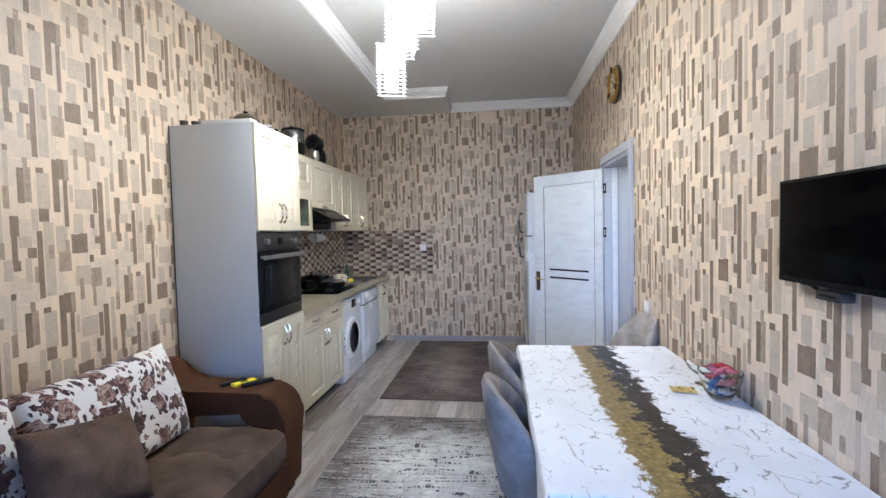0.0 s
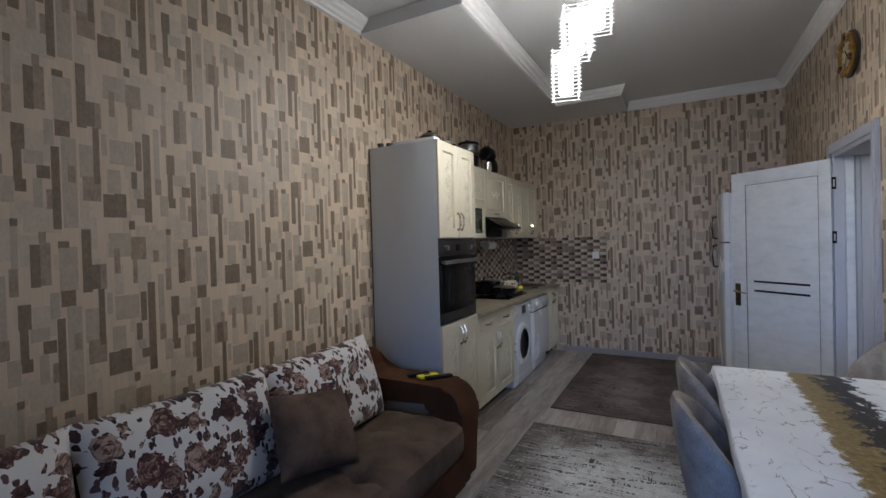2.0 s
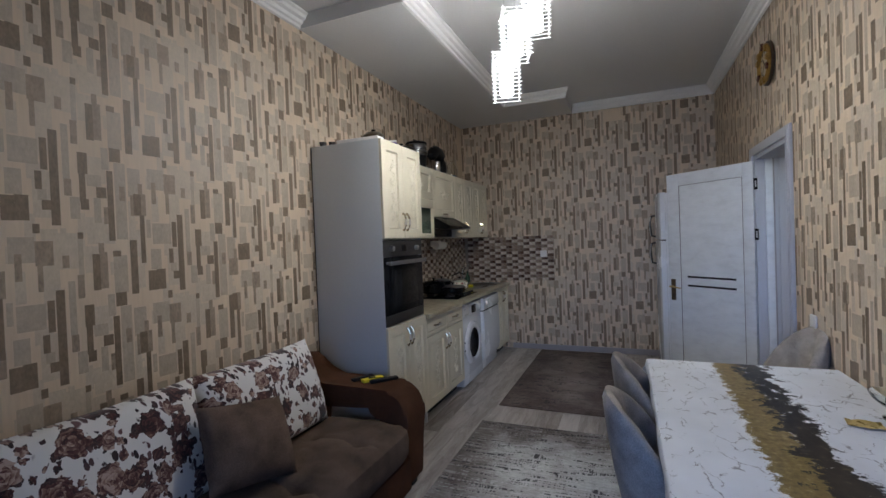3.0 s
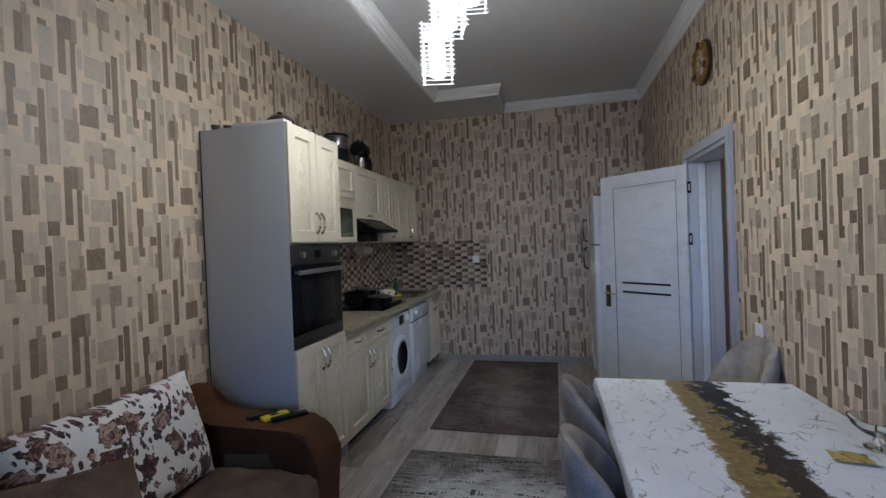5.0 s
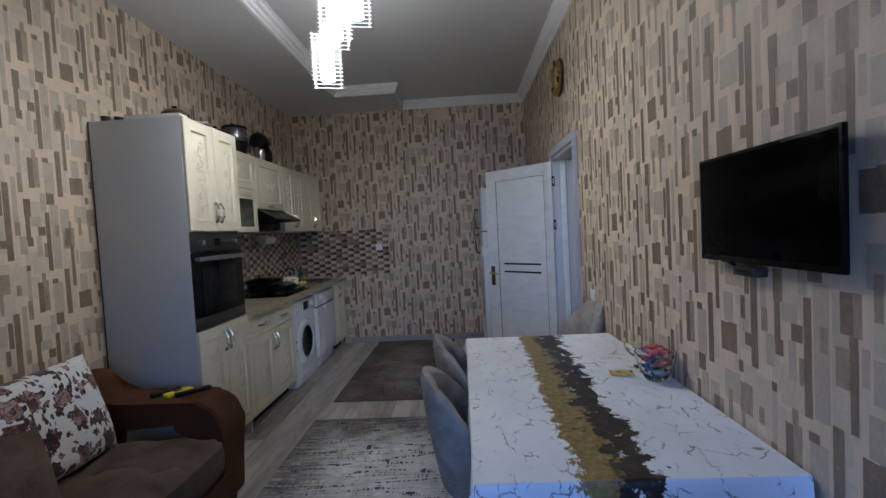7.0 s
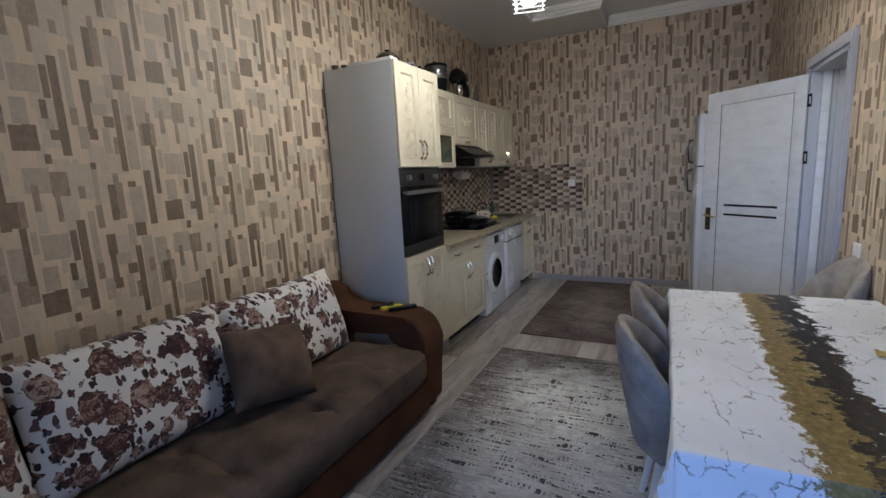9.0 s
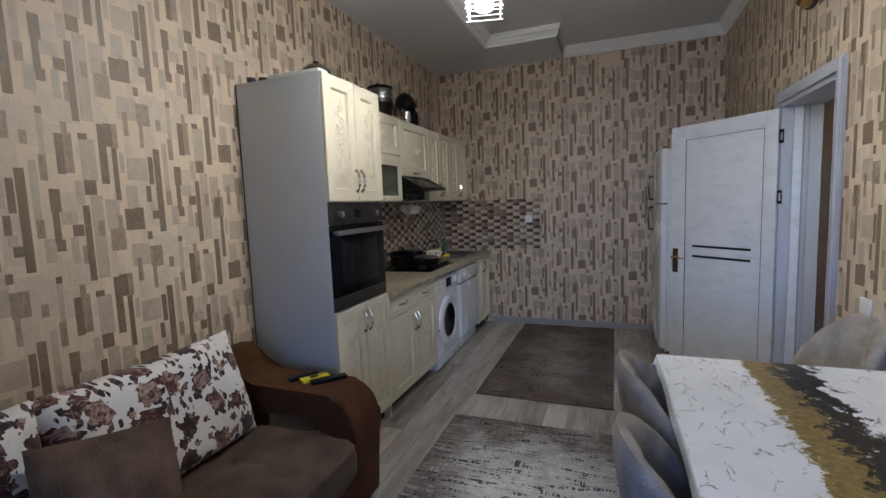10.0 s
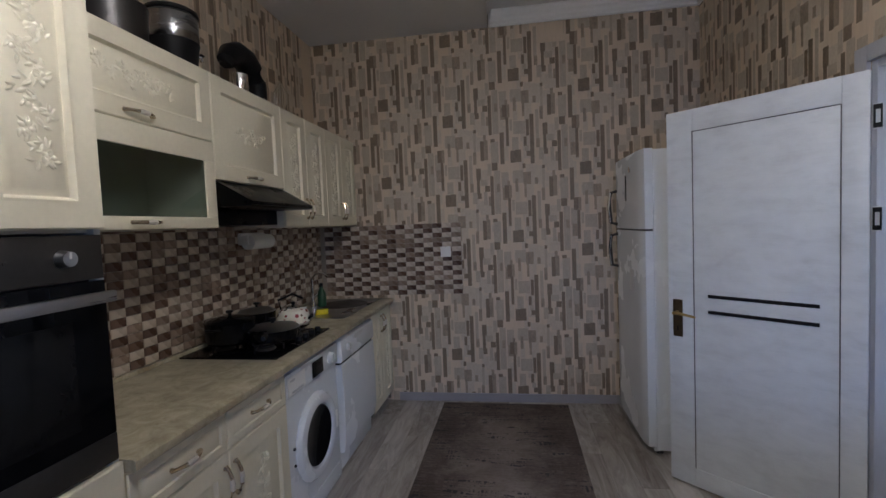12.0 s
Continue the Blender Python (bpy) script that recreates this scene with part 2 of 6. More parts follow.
def rug_wool(name, size, light, mid, dark, dash, pale, streak, patch):
    """Machine-woven rug: brown mottled border, paler field, broken weft dashes across."""
    mat, nt, b, tc = shader(name, 0.95)
    v = tc.outputs["Object"]
    sep = nt.nodes.new("ShaderNodeSeparateXYZ")
    nt.links.new(v, sep.inputs[0])
    big = noise_tex(nt, v, 3.0, 5, 0.65, 0.5)
    med = noise_tex(nt, mapped(nt, v, (5, 12, 1)), 6, 4, 0.6)
    mottle = calc(nt, "ADD", calc(nt, "MULTIPLY", big.outputs[0], 0.65), calc(nt, "MULTIPLY", med.outputs[0], 0.35))
    # how far inside the border, blurred by the mottling
    ex = calc(nt, "SUBTRACT", size[0] / 2, calc(nt, "ABSOLUTE", sep.outputs[0]))
    ey = calc(nt, "SUBTRACT", size[1] / 2, calc(nt, "ABSOLUTE", sep.outputs[1]))
    inside = calc(nt, "ADD", calc(nt, "MINIMUM", ex, ey), calc(nt, "MULTIPLY", calc(nt, "SUBTRACT", big.outputs[0], 0.5), 0.5))
    field = step(nt, inside, 0.10, 0.46)
    border = ramp_node(nt, mottle, [(0.36, dark), (0.52, mid), (0.70, light)])
    ground = ramp_node(nt, mottle, [(0.30, mid), (0.48, light), (0.68, pale)])
    col = mixed(nt, field, border, ground)
    # threads across, cut by upright gaps
    rows = noise_tex(nt, mapped(nt, v, (2.4, 30, 1)), 2.0, 1, 0.4)
    gaps = noise_tex(nt, mapped(nt, v, (95, 9, 1)), 1.0, 2)
    rows2 = noise_tex(nt, mapped(nt, v, (2.6, 13, 1), (5, 2, 0)), 2.0, 1, 0.4)
    gaps2 = noise_tex(nt, mapped(nt, v, (60, 6, 1), (1, 9, 0)), 1.0, 2)
    cluster = noise_tex(nt, mapped(nt, v, (1.4, 2.6, 1), (3.1, 1.7, 0)), 2.2, 2)
    fine = calc(nt, "MULTIPLY", step(nt, rows.outputs[0], 0.575, 0.59), step(nt, gaps.outputs[0], 0.50, 0.53))
    wide = calc(nt, "MULTIPLY", step(nt, rows2.outputs[0], 0.615, 0.625), step(nt, gaps2.outputs[0], 0.48, 0.51))
    dashes = calc(nt, "MAXIMUM", calc(nt, "MULTIPLY", fine, step(nt, cluster.outputs[0], patch, patch + 0.05)), calc(nt, "MULTIPLY", wide, step(nt, cluster.outputs[0], patch - 0.05, patch)))
    rows3 = noise_tex(nt, mapped(nt, v, (2.4, 30, 1), (7, 4, 0)), 2.0, 1, 0.4)
    lights = calc(nt, "MULTIPLY", step(nt, rows3.outputs[0], 0.56, 0.575), step(nt, gaps2.outputs[0], 0.46, 0.49))
    col = mixed(nt, calc(nt, "MULTIPLY", lights, streak), col, pale)
    col = mixed(nt, calc(nt, "MULTIPLY", dashes, dash), col, (0.026, 0.024, 0.028))
    nt.links.new(col, b.inputs["Base Color"])
    relief(nt, b, noise_tex(nt, v, 260, 2).outputs[0], 0.5, 0.003)
    return mat


M_RUG1 = rug_wool("grey_woven_rug", (1.60, 3.16), (0.31, 0.31, 0.305), (0.185, 0.168, 0.158), (0.070, 0.052, 0.047), 0.95, (0.48, 0.49, 0.49), 0.42, 0.43)
M_RUG2 = rug_wool("taupe_woven_rug", (0.985, 2.02), (0.185, 0.148, 0.126), (0.110, 0.082, 0.069), (0.055, 0.038, 0.032), 0.85, (0.27, 0.23, 0.205), 0.18, 0.49)


def floral_cloth():
    """White cotton with burgundy and tan roses and sprigs of small dark leaves."""
    mat, nt, b, tc = shader("floral_cotton", 0.85, 0.15)
    v = tc.outputs["UV"]
    warp = noise_tex(nt, v, 26, 3, 0.6)

    def bent(amount):
        vec = nt.nodes.new("ShaderNodeVectorMath")
        vec.operation = "MULTIPLY_ADD"
        nt.links.new(warp.outputs[1], vec.inputs[0])
        vec.inputs[1].default_value = (amount, amount, 0)
        nt.links.new(v, vec.inputs[2])
        return vec.outputs[0]

    soft = bent(0.016)
    dark, red, tan, pink = (0.022, 0.010, 0.012), (0.062, 0.018, 0.018), (0.25, 0.155, 0.12), (0.42, 0.31, 0.26)
    col = (0.70, 0.685, 0.665)
    sprig = step(nt, noise_tex(nt, v, 9, 2).outputs[0], 0.47, 0.50)

    def cells(vec, scale, loc, stretch=(1, 1, 1), turn=0.0):
        vo = nt.nodes.new("ShaderNodeTexVoronoi")
        vo.inputs["Scale"].default_value = scale
        nt.links.new(mapped(nt, vec, stretch, loc, turn), vo.inputs["Vector"])
        return vo

    def pick(vo):
        sep = nt.nodes.new("ShaderNodeSeparateColor")
        nt.links.new(vo.outputs["Color"], sep.inputs[0])
        return sep

    for scale, turn, keep, loc in ((38, 38, 0.25, (2.3, 4.1, 0)), (34, -44, 0.30, (7.3, 1.9, 0)), (42, 85, 0.35, (4.4, 8.2, 0))):
        vo = cells(soft, scale, loc, (1.0, 0.52, 1), turn)
        sep = pick(vo)
        leaf = calc(nt, "SUBTRACT", 1.0, step(nt, vo.outputs["Distance"], 0.33, 0.37))
        leaf = calc(nt, "MULTIPLY", calc(nt, "MULTIPLY", leaf, sprig), step(nt, sep.outputs[0], keep + 0.06, keep + 0.08))
        col = mixed(nt, leaf, col, ramp_node(nt, sep.outputs[1], [(0.3, dark), (0.9, (0.13, 0.065, 0.07))]))

    def blooms(col, scale, loc, keep, radius, spread, leaves):
        """Roses with lobed rims, a spiral of petals and a few leaves pointing out from each."""
        shifted = mapped(nt, soft, (1, 1, 1), loc)
        vo = nt.nodes.new("ShaderNodeTexVoronoi")
        vo.inputs["Scale"].default_value, vo.inputs["Randomness"].default_value = scale, 0.8
        nt.links.new(shifted, vo.inputs["Vector"])
        sep = pick(vo)
        arm = nt.nodes.new("ShaderNodeVectorMath")
        arm.operation = "SUBTRACT"
        nt.links.new(shifted, arm.inputs[0])
        nt.links.new(vo.outputs["Position"], arm.inputs[1])
        xyz = nt.nodes.new("ShaderNodeSeparateXYZ")
        nt.links.new(arm.outputs[0], xyz.inputs[0])
        dist = calc(nt, "SQRT", calc(nt, "ADD", calc(nt, "MULTIPLY", xyz.outputs[0], xyz.outputs[0]), calc(nt, "MULTIPLY", xyz.outputs[1], xyz.outputs[1])))
        turn = calc(nt, "ARCTAN2", xyz.outputs[1], xyz.outputs[0])
        chosen = step(nt, sep.outputs[0], keep, keep + 0.01)
        rim = calc(nt, "ADD", radius, calc(nt, "MULTIPLY", sep.outputs[1], spread))
        phase = calc(nt, "MULTIPLY", sep.outputs[2], 40.0)
        lobes = calc(nt, "ADD", calc(nt, "MULTIPLY", calc(nt, "SINE", calc(nt, "ADD", calc(nt, "MULTIPLY", turn, 5.0), phase)), 0.13), calc(nt, "MULTIPLY", calc(nt, "SUBTRACT", noise_tex(nt, v, 60, 2).outputs[0], 0.5), 0.7))
        rim = calc(nt, "MULTIPLY", rim, calc(nt, "ADD", 1.0, lobes))
        # leaves stand out past the rim
        fan = calc(nt, "SINE", calc(nt, "ADD", calc(nt, "MULTIPLY", turn, leaves), phase))
        tip = calc(nt, "MULTIPLY", rim, calc(nt, "ADD", 0.80, calc(nt, "MULTIPLY", fan, 0.58)))
        leaf = calc(nt, "MULTIPLY", calc(nt, "LESS_THAN", dist, tip), chosen)
        grain = noise_tex(nt, v, 150, 2).outputs[0]
        col = mixed(nt, leaf, col, ramp_node(nt, grain, [(0.35, dark), (0.65, (0.085, 0.045, 0.042))]))
        inside = calc(nt, "MULTIPLY", calc(nt, "LESS_THAN", dist, rim), chosen)
        coil = calc(nt, "ADD", calc(nt, "DIVIDE", dist, 0.0135), calc(nt, "MULTIPLY", turn, 0.159))
        coil = calc(nt, "FRACT", calc(nt, "ADD", coil, calc(nt, "MULTIPLY", noise_tex(nt, v, 45, 3).outputs[0], 2.3)))
        petal = pick(cells(soft, 62, loc)).outputs[0]
        shade = calc(nt, "ADD", calc(nt, "ADD", calc(nt, "MULTIPLY", coil, 0.27), calc(nt, "MULTIPLY", petal, 0.40)), calc(nt, "MULTIPLY", sep.outputs[2], 0.55))
        shade = calc(nt, "ADD", shade, calc(nt, "MULTIPLY", calc(nt, "SUBTRACT", noise_tex(nt, v, 30, 2).outputs[0], 0.5), 0.5))
        return mixed(nt, inside, col, ramp_node(nt, shade, [(0.33, dark), (0.50, red), (0.66, (0.115, 0.048, 0.042)), (0.80, tan), (0.98, pink)]))

    col = blooms(col, 15.0, (3.1, 1.3, 0), 0.45, 0.011, 0.010, 4.0)
    col = blooms(col, 7.2, (0.4, 0.2, 0), 0.20, 0.034, 0.020, 3.0)
    nt.links.new(col, b.inputs["Base Color"])
    relief(nt, b, noise_tex(nt, v, 420, 2).outputs[0], 0.25)
    return mat


M_FLORAL = floral_cloth()


def marble_cloth():
    """White oilcloth with thin broken grey veins and a gold and black band."""
    mat, nt, b, tc = shader("marbled_oilcloth", 0.42)
    v = tc.outputs["UV"]
    sep = nt.nodes.new("ShaderNodeSeparateXYZ")
    nt.links.new(v, sep.inputs[0])
    mott = noise_tex(nt, v, 3, 4)
    base = ramp_node(nt, mott.outputs[0], [(0.35, (0.655, 0.685, 0.73)), (0.6, (0.745, 0.78, 0.83))])
    bend = nt.nodes.new("ShaderNodeVectorMath")
    bend.operation = "MULTIPLY_ADD"
    nt.links.new(noise_tex(nt, v, 11, 5, 0.65).outputs[1], bend.inputs[0])
    bend.inputs[1].default_value = (0.10, 0.10, 0)
    nt.links.new(v, bend.inputs[2])
    crack = nt.nodes.new("ShaderNodeTexVoronoi")
    crack.feature = "DISTANCE_TO_EDGE"
    crack.inputs["Scale"].default_value = 10.5
    nt.links.new(mapped(nt, bend.outputs[0], (1.5, 0.8, 1)), crack.inputs["Vector"])
    line = calc(nt, "SUBTRACT", 1.0, step(nt, crack.outputs["Distance"], 0.006, 0.028))
    gate = step(nt, noise_tex(nt, v, 13, 3).outputs[0], 0.48, 0.57)
    col = mixed(nt, calc(nt, "MULTIPLY", calc(nt, "MULTIPLY", line, gate), 0.85), base, (0.15, 0.145, 0.15))
    # the band wanders along the cloth
    wander = calc(nt, "MULTIPLY", calc(nt, "SUBTRACT", noise_tex(nt, mapped(nt, v, (0.001, 1, 1)), 2.6, 1).outputs[0], 0.5), 0.07)
    x = calc(nt, "ADD", calc(nt, "ADD", sep.outputs[0], wander), calc(nt, "SUBTRACT", 0.044, calc(nt, "MAXIMUM", calc(nt, "MULTIPLY", sep.outputs[1], 0.030), calc(nt, "MULTIPLY", sep.outputs[1], -0.25))))
    edge = calc(nt, "MULTIPLY", calc(nt, "SUBTRACT", noise_tex(nt, v, 26, 8, 0.80).outputs[0], 0.5), 0.21)
    coarse = calc(nt, "MULTIPLY", calc(nt, "SUBTRACT", noise_tex(nt, v, 11, 8, 0.74).outputs[0], 0.5), 0.40)
    xe = calc(nt, "ADD", x, edge)
    xc = calc(nt, "ADD", calc(nt, "ADD", x, coarse), calc(nt, "MULTIPLY", edge, 0.3))
    gold_in = calc(nt, "MULTIPLY", step(nt, xe, 0.310, 0.317), calc(nt, "SUBTRACT", 1.0, step(nt, xe, 0.45, 0.455)))
    black_in = calc(nt, "MULTIPLY", step(nt, xc, 0.415, 0.42), calc(nt, "SUBTRACT", 1.0, step(nt, xc, 0.530, 0.535)))
    gold = ramp_node(nt, noise_tex(nt, v, 40, 4, 0.7).outputs[0], [(0.33, (0.135, 0.092, 0.026)), (0.58, (0.25, 0.178, 0.055)), (0.68, (0.32, 0.245, 0.11)), (0.74, (0.62, 0.58, 0.48))])
    black = ramp_node(nt, noise_tex(nt, v, 24, 4, 0.7).outputs[0], [(0.45, (0.006, 0.005, 0.006)), (0.60, (0.022, 0.018, 0.016)), (0.70, (0.11, 0.085, 0.05))])
    col = mixed(nt, gold_in, col, gold)
    col = mixed(nt, black_in, col, black)
    nt.links.new(col, b.inputs["Base Color"])
    relief(nt, b, noise_tex(nt, v, 8, 2).outputs[0], 0.12, 0.004)
    return mat


M_CLOTH = marble_cloth()


def counter_stone():
    mat, nt, b, tc = shader("cream_stone_laminate", 0.28)
    v = tc.outputs["Object"]
    n = noise_tex(nt, v, 12, 7, 0.7, 0.6)
    nt.links.new(ramp_node(nt, n.outputs[0], [(0.33, (0.25, 0.21, 0.135)), (0.5, (0.385, 0.34, 0.235)), (0.68, (0.50, 0.455, 0.34))]), b.inputs["Base Color"])
    return mat


M_COUNTER = counter_stone()


def tile_mat(name, color, vary):
    return material(name, color, rough=0.28, vary=0.14, scale=14, bump=0.15, bump_scale=40, jitter=vary)


M_TILES = [tile_mat("tile_cream", (0.50, 0.425, 0.345), 0.1), tile_mat("tile_umber", (0.108, 0.064, 0.044), 0.25), tile_mat("tile_taupe", (0.24, 0.178, 0.136), 0.2)]

# ---- mesh helpers ----


def link(name, bm, mat, parent=None, label="", smooth=None):
    me = bpy.data.meshes.new(name)
    bmesh.ops.recalc_face_normals(bm, faces=bm.faces[:])
    bm.to_mesh(me)
    bm.free()
    for m in mat if isinstance(mat, (list, tuple)) else [mat]:
        me.materials.append(m)
    if smooth is not None:
        me.shade_smooth()
        me.set_sharp_from_angle(angle=radians(smooth))
    ob = new(name, me)
    if parent is not None:
        ob.parent = parent
    if label:
        ob["label"] = label
    return ob


def part(name, bm, mat, parent, label="", smooth=35):
    return link(name, bm, mat, parent, label, smooth)


def thing(name, label, category, m=None, group="", kind=""):
    ob = new(name)
    ob.empty_display_size = 0.1
    if m is not None:
        ob.matrix_world = m
    return tagged(ob, label, category, group, kind)


def box(x0, x1, y0, y1, z0, z1, bevel=0.0, bm=None, seg=2):
    mine = bmesh.new()
    vs = [mine.verts.new((x, y, z)) for x in (x0, x1) for y in (y0, y1) for z in (z0, z1)]
    for f in ((0, 1, 3, 2), (4, 6, 7, 5), (0, 4, 5, 1), (2, 3, 7, 6), (0, 2, 6, 4), (1, 5, 7, 3)):
        mine.faces.new([vs[i] for i in f])
    if bevel:
        bmesh.ops.bevel(mine, geom=mine.edges[:], offset=bevel, segments=seg, profile=0.6, affect="EDGES")
    return mine if bm is None else join(bm, mine)


def join(bm, other, m=None):
    tmp = bpy.data.meshes.new("tmp")
    other.to_mesh(tmp)
    other.free()
    if m is not None:
        tmp.transform(m)
    bm.from_mesh(tmp)
    bpy.data.meshes.remove(tmp)
    return bm


def rod(p0, p1, r0, r1=None, seg=12, bm=None):
    """A tapered round bar with closed ends."""
    mine = bmesh.new()
    r1 = r0 if r1 is None else r1
    a, b = Vector(p0), Vector(p1)
    bmesh.ops.create_cone(mine, cap_ends=True, segments=seg, radius1=r0, radius2=r1, depth=(b - a).length)
    q = (b - a).to_track_quat("Z", "Y").to_matrix().to_4x4()
    bmesh.ops.transform(mine, matrix=Matrix.Translation((a + b) / 2) @ q, verts=mine.verts)
    return mine if bm is None else join(bm, mine)


def tube(points, r, seg=8, bm=None, closed=False):
    """A round tube along points; r is one radius or one for each point."""
    mine = bmesh.new()
    pts = [Vector(p) for p in points]
    rings = []
    up = Vector((0, 0, 1))
    for i, p in enumerate(pts):
        a, b = (pts[i - 1], pts[(i + 1) % len(pts)]) if closed else (pts[max(i - 1, 0)], pts[min(i + 1, len(pts) - 1)])
        d = (b - a).normalized()
        n = d.cross(up if abs(d.z) < 0.9 else Vector((1, 0, 0))).normalized()
        o = n.cross(d)
        rad = r[i] if isinstance(r, (list, tuple)) else r
        rings.append([mine.verts.new(p + rad * (n * math.cos(k * math.tau / seg) + o * math.sin(k * math.tau / seg))) for k in range(seg)])
    for i in range(len(rings) - (0 if closed else 1)):
        a, b = rings[i], rings[(i + 1) % len(rings)]
        for k in range(seg):
            mine.faces.new((a[k], a[(k + 1) % seg], b[(k + 1) % seg], b[k]))
    if not closed:
        mine.faces.new(rings[0]), mine.faces.new(rings[-1])
    return mine if bm is None else join(bm, mine)


def lathe(profile, seg=28, bm=None, at=(0, 0, 0)):
    """Turns (radius, height) pairs round the z axis."""
    mine = bmesh.new()
    rings = []
    for r, z in profile:
        if r < 1e-5:
            rings.append([mine.verts.new((at[0], at[1], at[2] + z))])
        else:
            rings.append([mine.verts.new((at[0] + r * math.cos(k * math.tau / seg), at[1] + r * math.sin(k * math.tau / seg), at[2] + z)) for k in range(seg)])
    for a, b in zip(rings, rings[1:]):
        for k in range(seg):
            q = [a[k % len(a)], a[(k + 1) % len(a)], b[(k + 1) % len(b)], b[k % len(b)]]
            q = list(dict.fromkeys(q))
            if len(q) > 2:
                mine.faces.new(q)
    return mine if bm is None else join(bm, mine)


def prism(outline, lo, hi, axis="y", bevel=0.0, seg=2):
    """An outline pushed out along an axis; the outline lies in the other two axes, in order."""
    bm = bmesh.new()

    def at(p, h):
        return {"x": (h, p[0], p[1]), "y": (p[0], h, p[1]), "z": (p[0], p[1], h)}[axis]

    a = [bm.verts.new(at(p, lo)) for p in outline]
    b = [bm.verts.new(at(p, hi)) for p in outline]
    fa, fb = bm.faces.new(a), bm.faces.new(b)
    n = len(a)
    for i in range(n):
        bm.faces.new((a[i], a[(i + 1) % n], b[(i + 1) % n], b[i]))
    if bevel:
        bmesh.ops.bevel(bm, geom=list(fa.edges) + list(fb.edges), offset=bevel, segments=seg, profile=0.6, affect="EDGES")
    return bm


def arc(cx, cy, r, a0, a1, n):
    return [(cx + r * math.cos(radians(a0 + (a1 - a0) * i / n)), cy + r * math.sin(radians(a0 + (a1 - a0) * i / n))) for i in range(n + 1)]


def sheet(rows, thickness=0.0):
    """A skin over rows of points, closed to a solid where thickness is given along the face normals."""
    bm = bmesh.new()
    vs = [[bm.verts.new(p) for p in row] for row in rows]
    for a, b in zip(vs, vs[1:]):
        for k in range(len(a) - 1):
            bm.faces.new((a[k], a[k + 1], b[k + 1], b[k]))
    if thickness:
        bmesh.ops.recalc_face_normals(bm, faces=bm.faces[:])
        bmesh.ops.solidify(bm, geom=bm.faces[:], thickness=thickness)
    return bm


def cushion(w, h, t, n=18, seed=1, power=3.0, sag=0.0):
    """A stuffed pillow lying in the xz plane, thickness along y, with UVs in metres. Centre at the origin."""
    bm = bmesh.new()
    uv = bm.loops.layers.uv.new("UVMap")
    rnd = random.Random(seed)
    ph = [rnd.uniform(0, 6) for _ in range(4)]
    for side in (1, -1):
        grid = []
        for i in range(n + 1):
            row = []
            for j in range(n + 1):
                u, v = 2 * i / n - 1, 2 * j / n - 1
                f = max(0.0, (1 - abs(u) ** power) * (1 - abs(v) ** power)) ** 0.5
                pinch = 1 - 0.05 * (1 - u * u) * abs(v) ** 3 - 0.0
                x = u * w / 2 * (1 - 0.045 * (1 - v * v) * abs(u) ** 3)
                z = v * h / 2 * pinch - sag * (1 - v) * 0.0
                wave = 0.10 * math.sin(4 * u + ph[0]) * math.sin(3 * v + ph[1]) + 0.05 * math.sin(9 * u + ph[2]) * math.cos(7 * v + ph[3])
                y = side * t / 2 * f * (1 + wave)
                row.append((bm.verts.new((x, y, z)), (u * w / 2, v * h / 2)))
            grid.append(row)
        for a, b in zip(grid, grid[1:]):
            for k in range(n):
                q = [a[k], b[k], b[k + 1], a[k + 1]]
                f = bm.faces.new([p[0] for p in q])
                for lo, p in zip(f.loops, q):
                    lo[uv].uv = (p[1][0] + 1.3 * seed, p[1][1] + 0.7 * seed)
    bmesh.ops.remove_doubles(bm, verts=bm.verts, dist=0.0008)
    return bm


def structure(name, bm, mat, label, category, m=None, smooth=None):
    ob = link(name, bm, mat, None, "", smooth)
    if m is not None:
        ob.matrix_world = m
    return tagged(ob, label, category, kind="structure")


# ---- the room ----
LEFT, RIGHT, FAR, BACK, TOP = -1.795, 1.26, 5.963, -1.6, 3.09
SOFFIT = 2.99
K = pose(LEFT, 2.78, 0, 0, 0, -0.54)  # along the left wall: x out from it, y towards the far wall

structure("floor", box(-1.98, 1.47, -2.02, 6.1, -0.1, -0.004), M_GROUT, "grey-brown wood-effect laminate floor", "floor")
structure("ceiling", box(-1.98, 1.47, -2.02, 6.1, TOP, TOP + 0.12), M_CEIL, "smooth satin grey-white painted ceiling", "ceiling")
wall_left = structure("wall_left", box(-0.14, 0, -4.82, 3.3, 0, TOP), M_PAPER, "wall with patterned cream and taupe wallpaper", "wall", K)
wall_far = structure("wall_far", box(-2.0, 1.47, FAR, FAR + 0.14, 0, TOP), M_PAPER, "end wall with patterned cream and taupe wallpaper", "wall")
D0, D1, DTOP, WT = 3.555, 4.385, 2.03, 0.215
bm = box(RIGHT, RIGHT + WT, BACK, D0, 0, TOP)
box(RIGHT, RIGHT + WT, D1, FAR - 0.001, 0, TOP, bm=bm)
box(RIGHT, RIGHT + WT, D0, D1, DTOP, TOP, bm=bm)
wall_right = structure("wall_right", bm, M_PAPER, "wall with patterned wallpaper and a doorway", "wall")
W0, W1, WZ0, WZ1 = -0.30, 0.80, 0.72, 2.25
bm = box(-2.0, W0, BACK - 0.40, BACK, 0, TOP)
box(W1, 1.47, BACK - 0.40, BACK, 0, TOP, bm=bm)
box(W0, W1, BACK - 0.40, BACK, 0, WZ0, bm=bm)
box(W0, W1, BACK - 0.40, BACK, WZ1, TOP, bm=bm)
structure("wall_back", bm, M_PAPER, "wall with patterned wallpaper and a window", "wall")

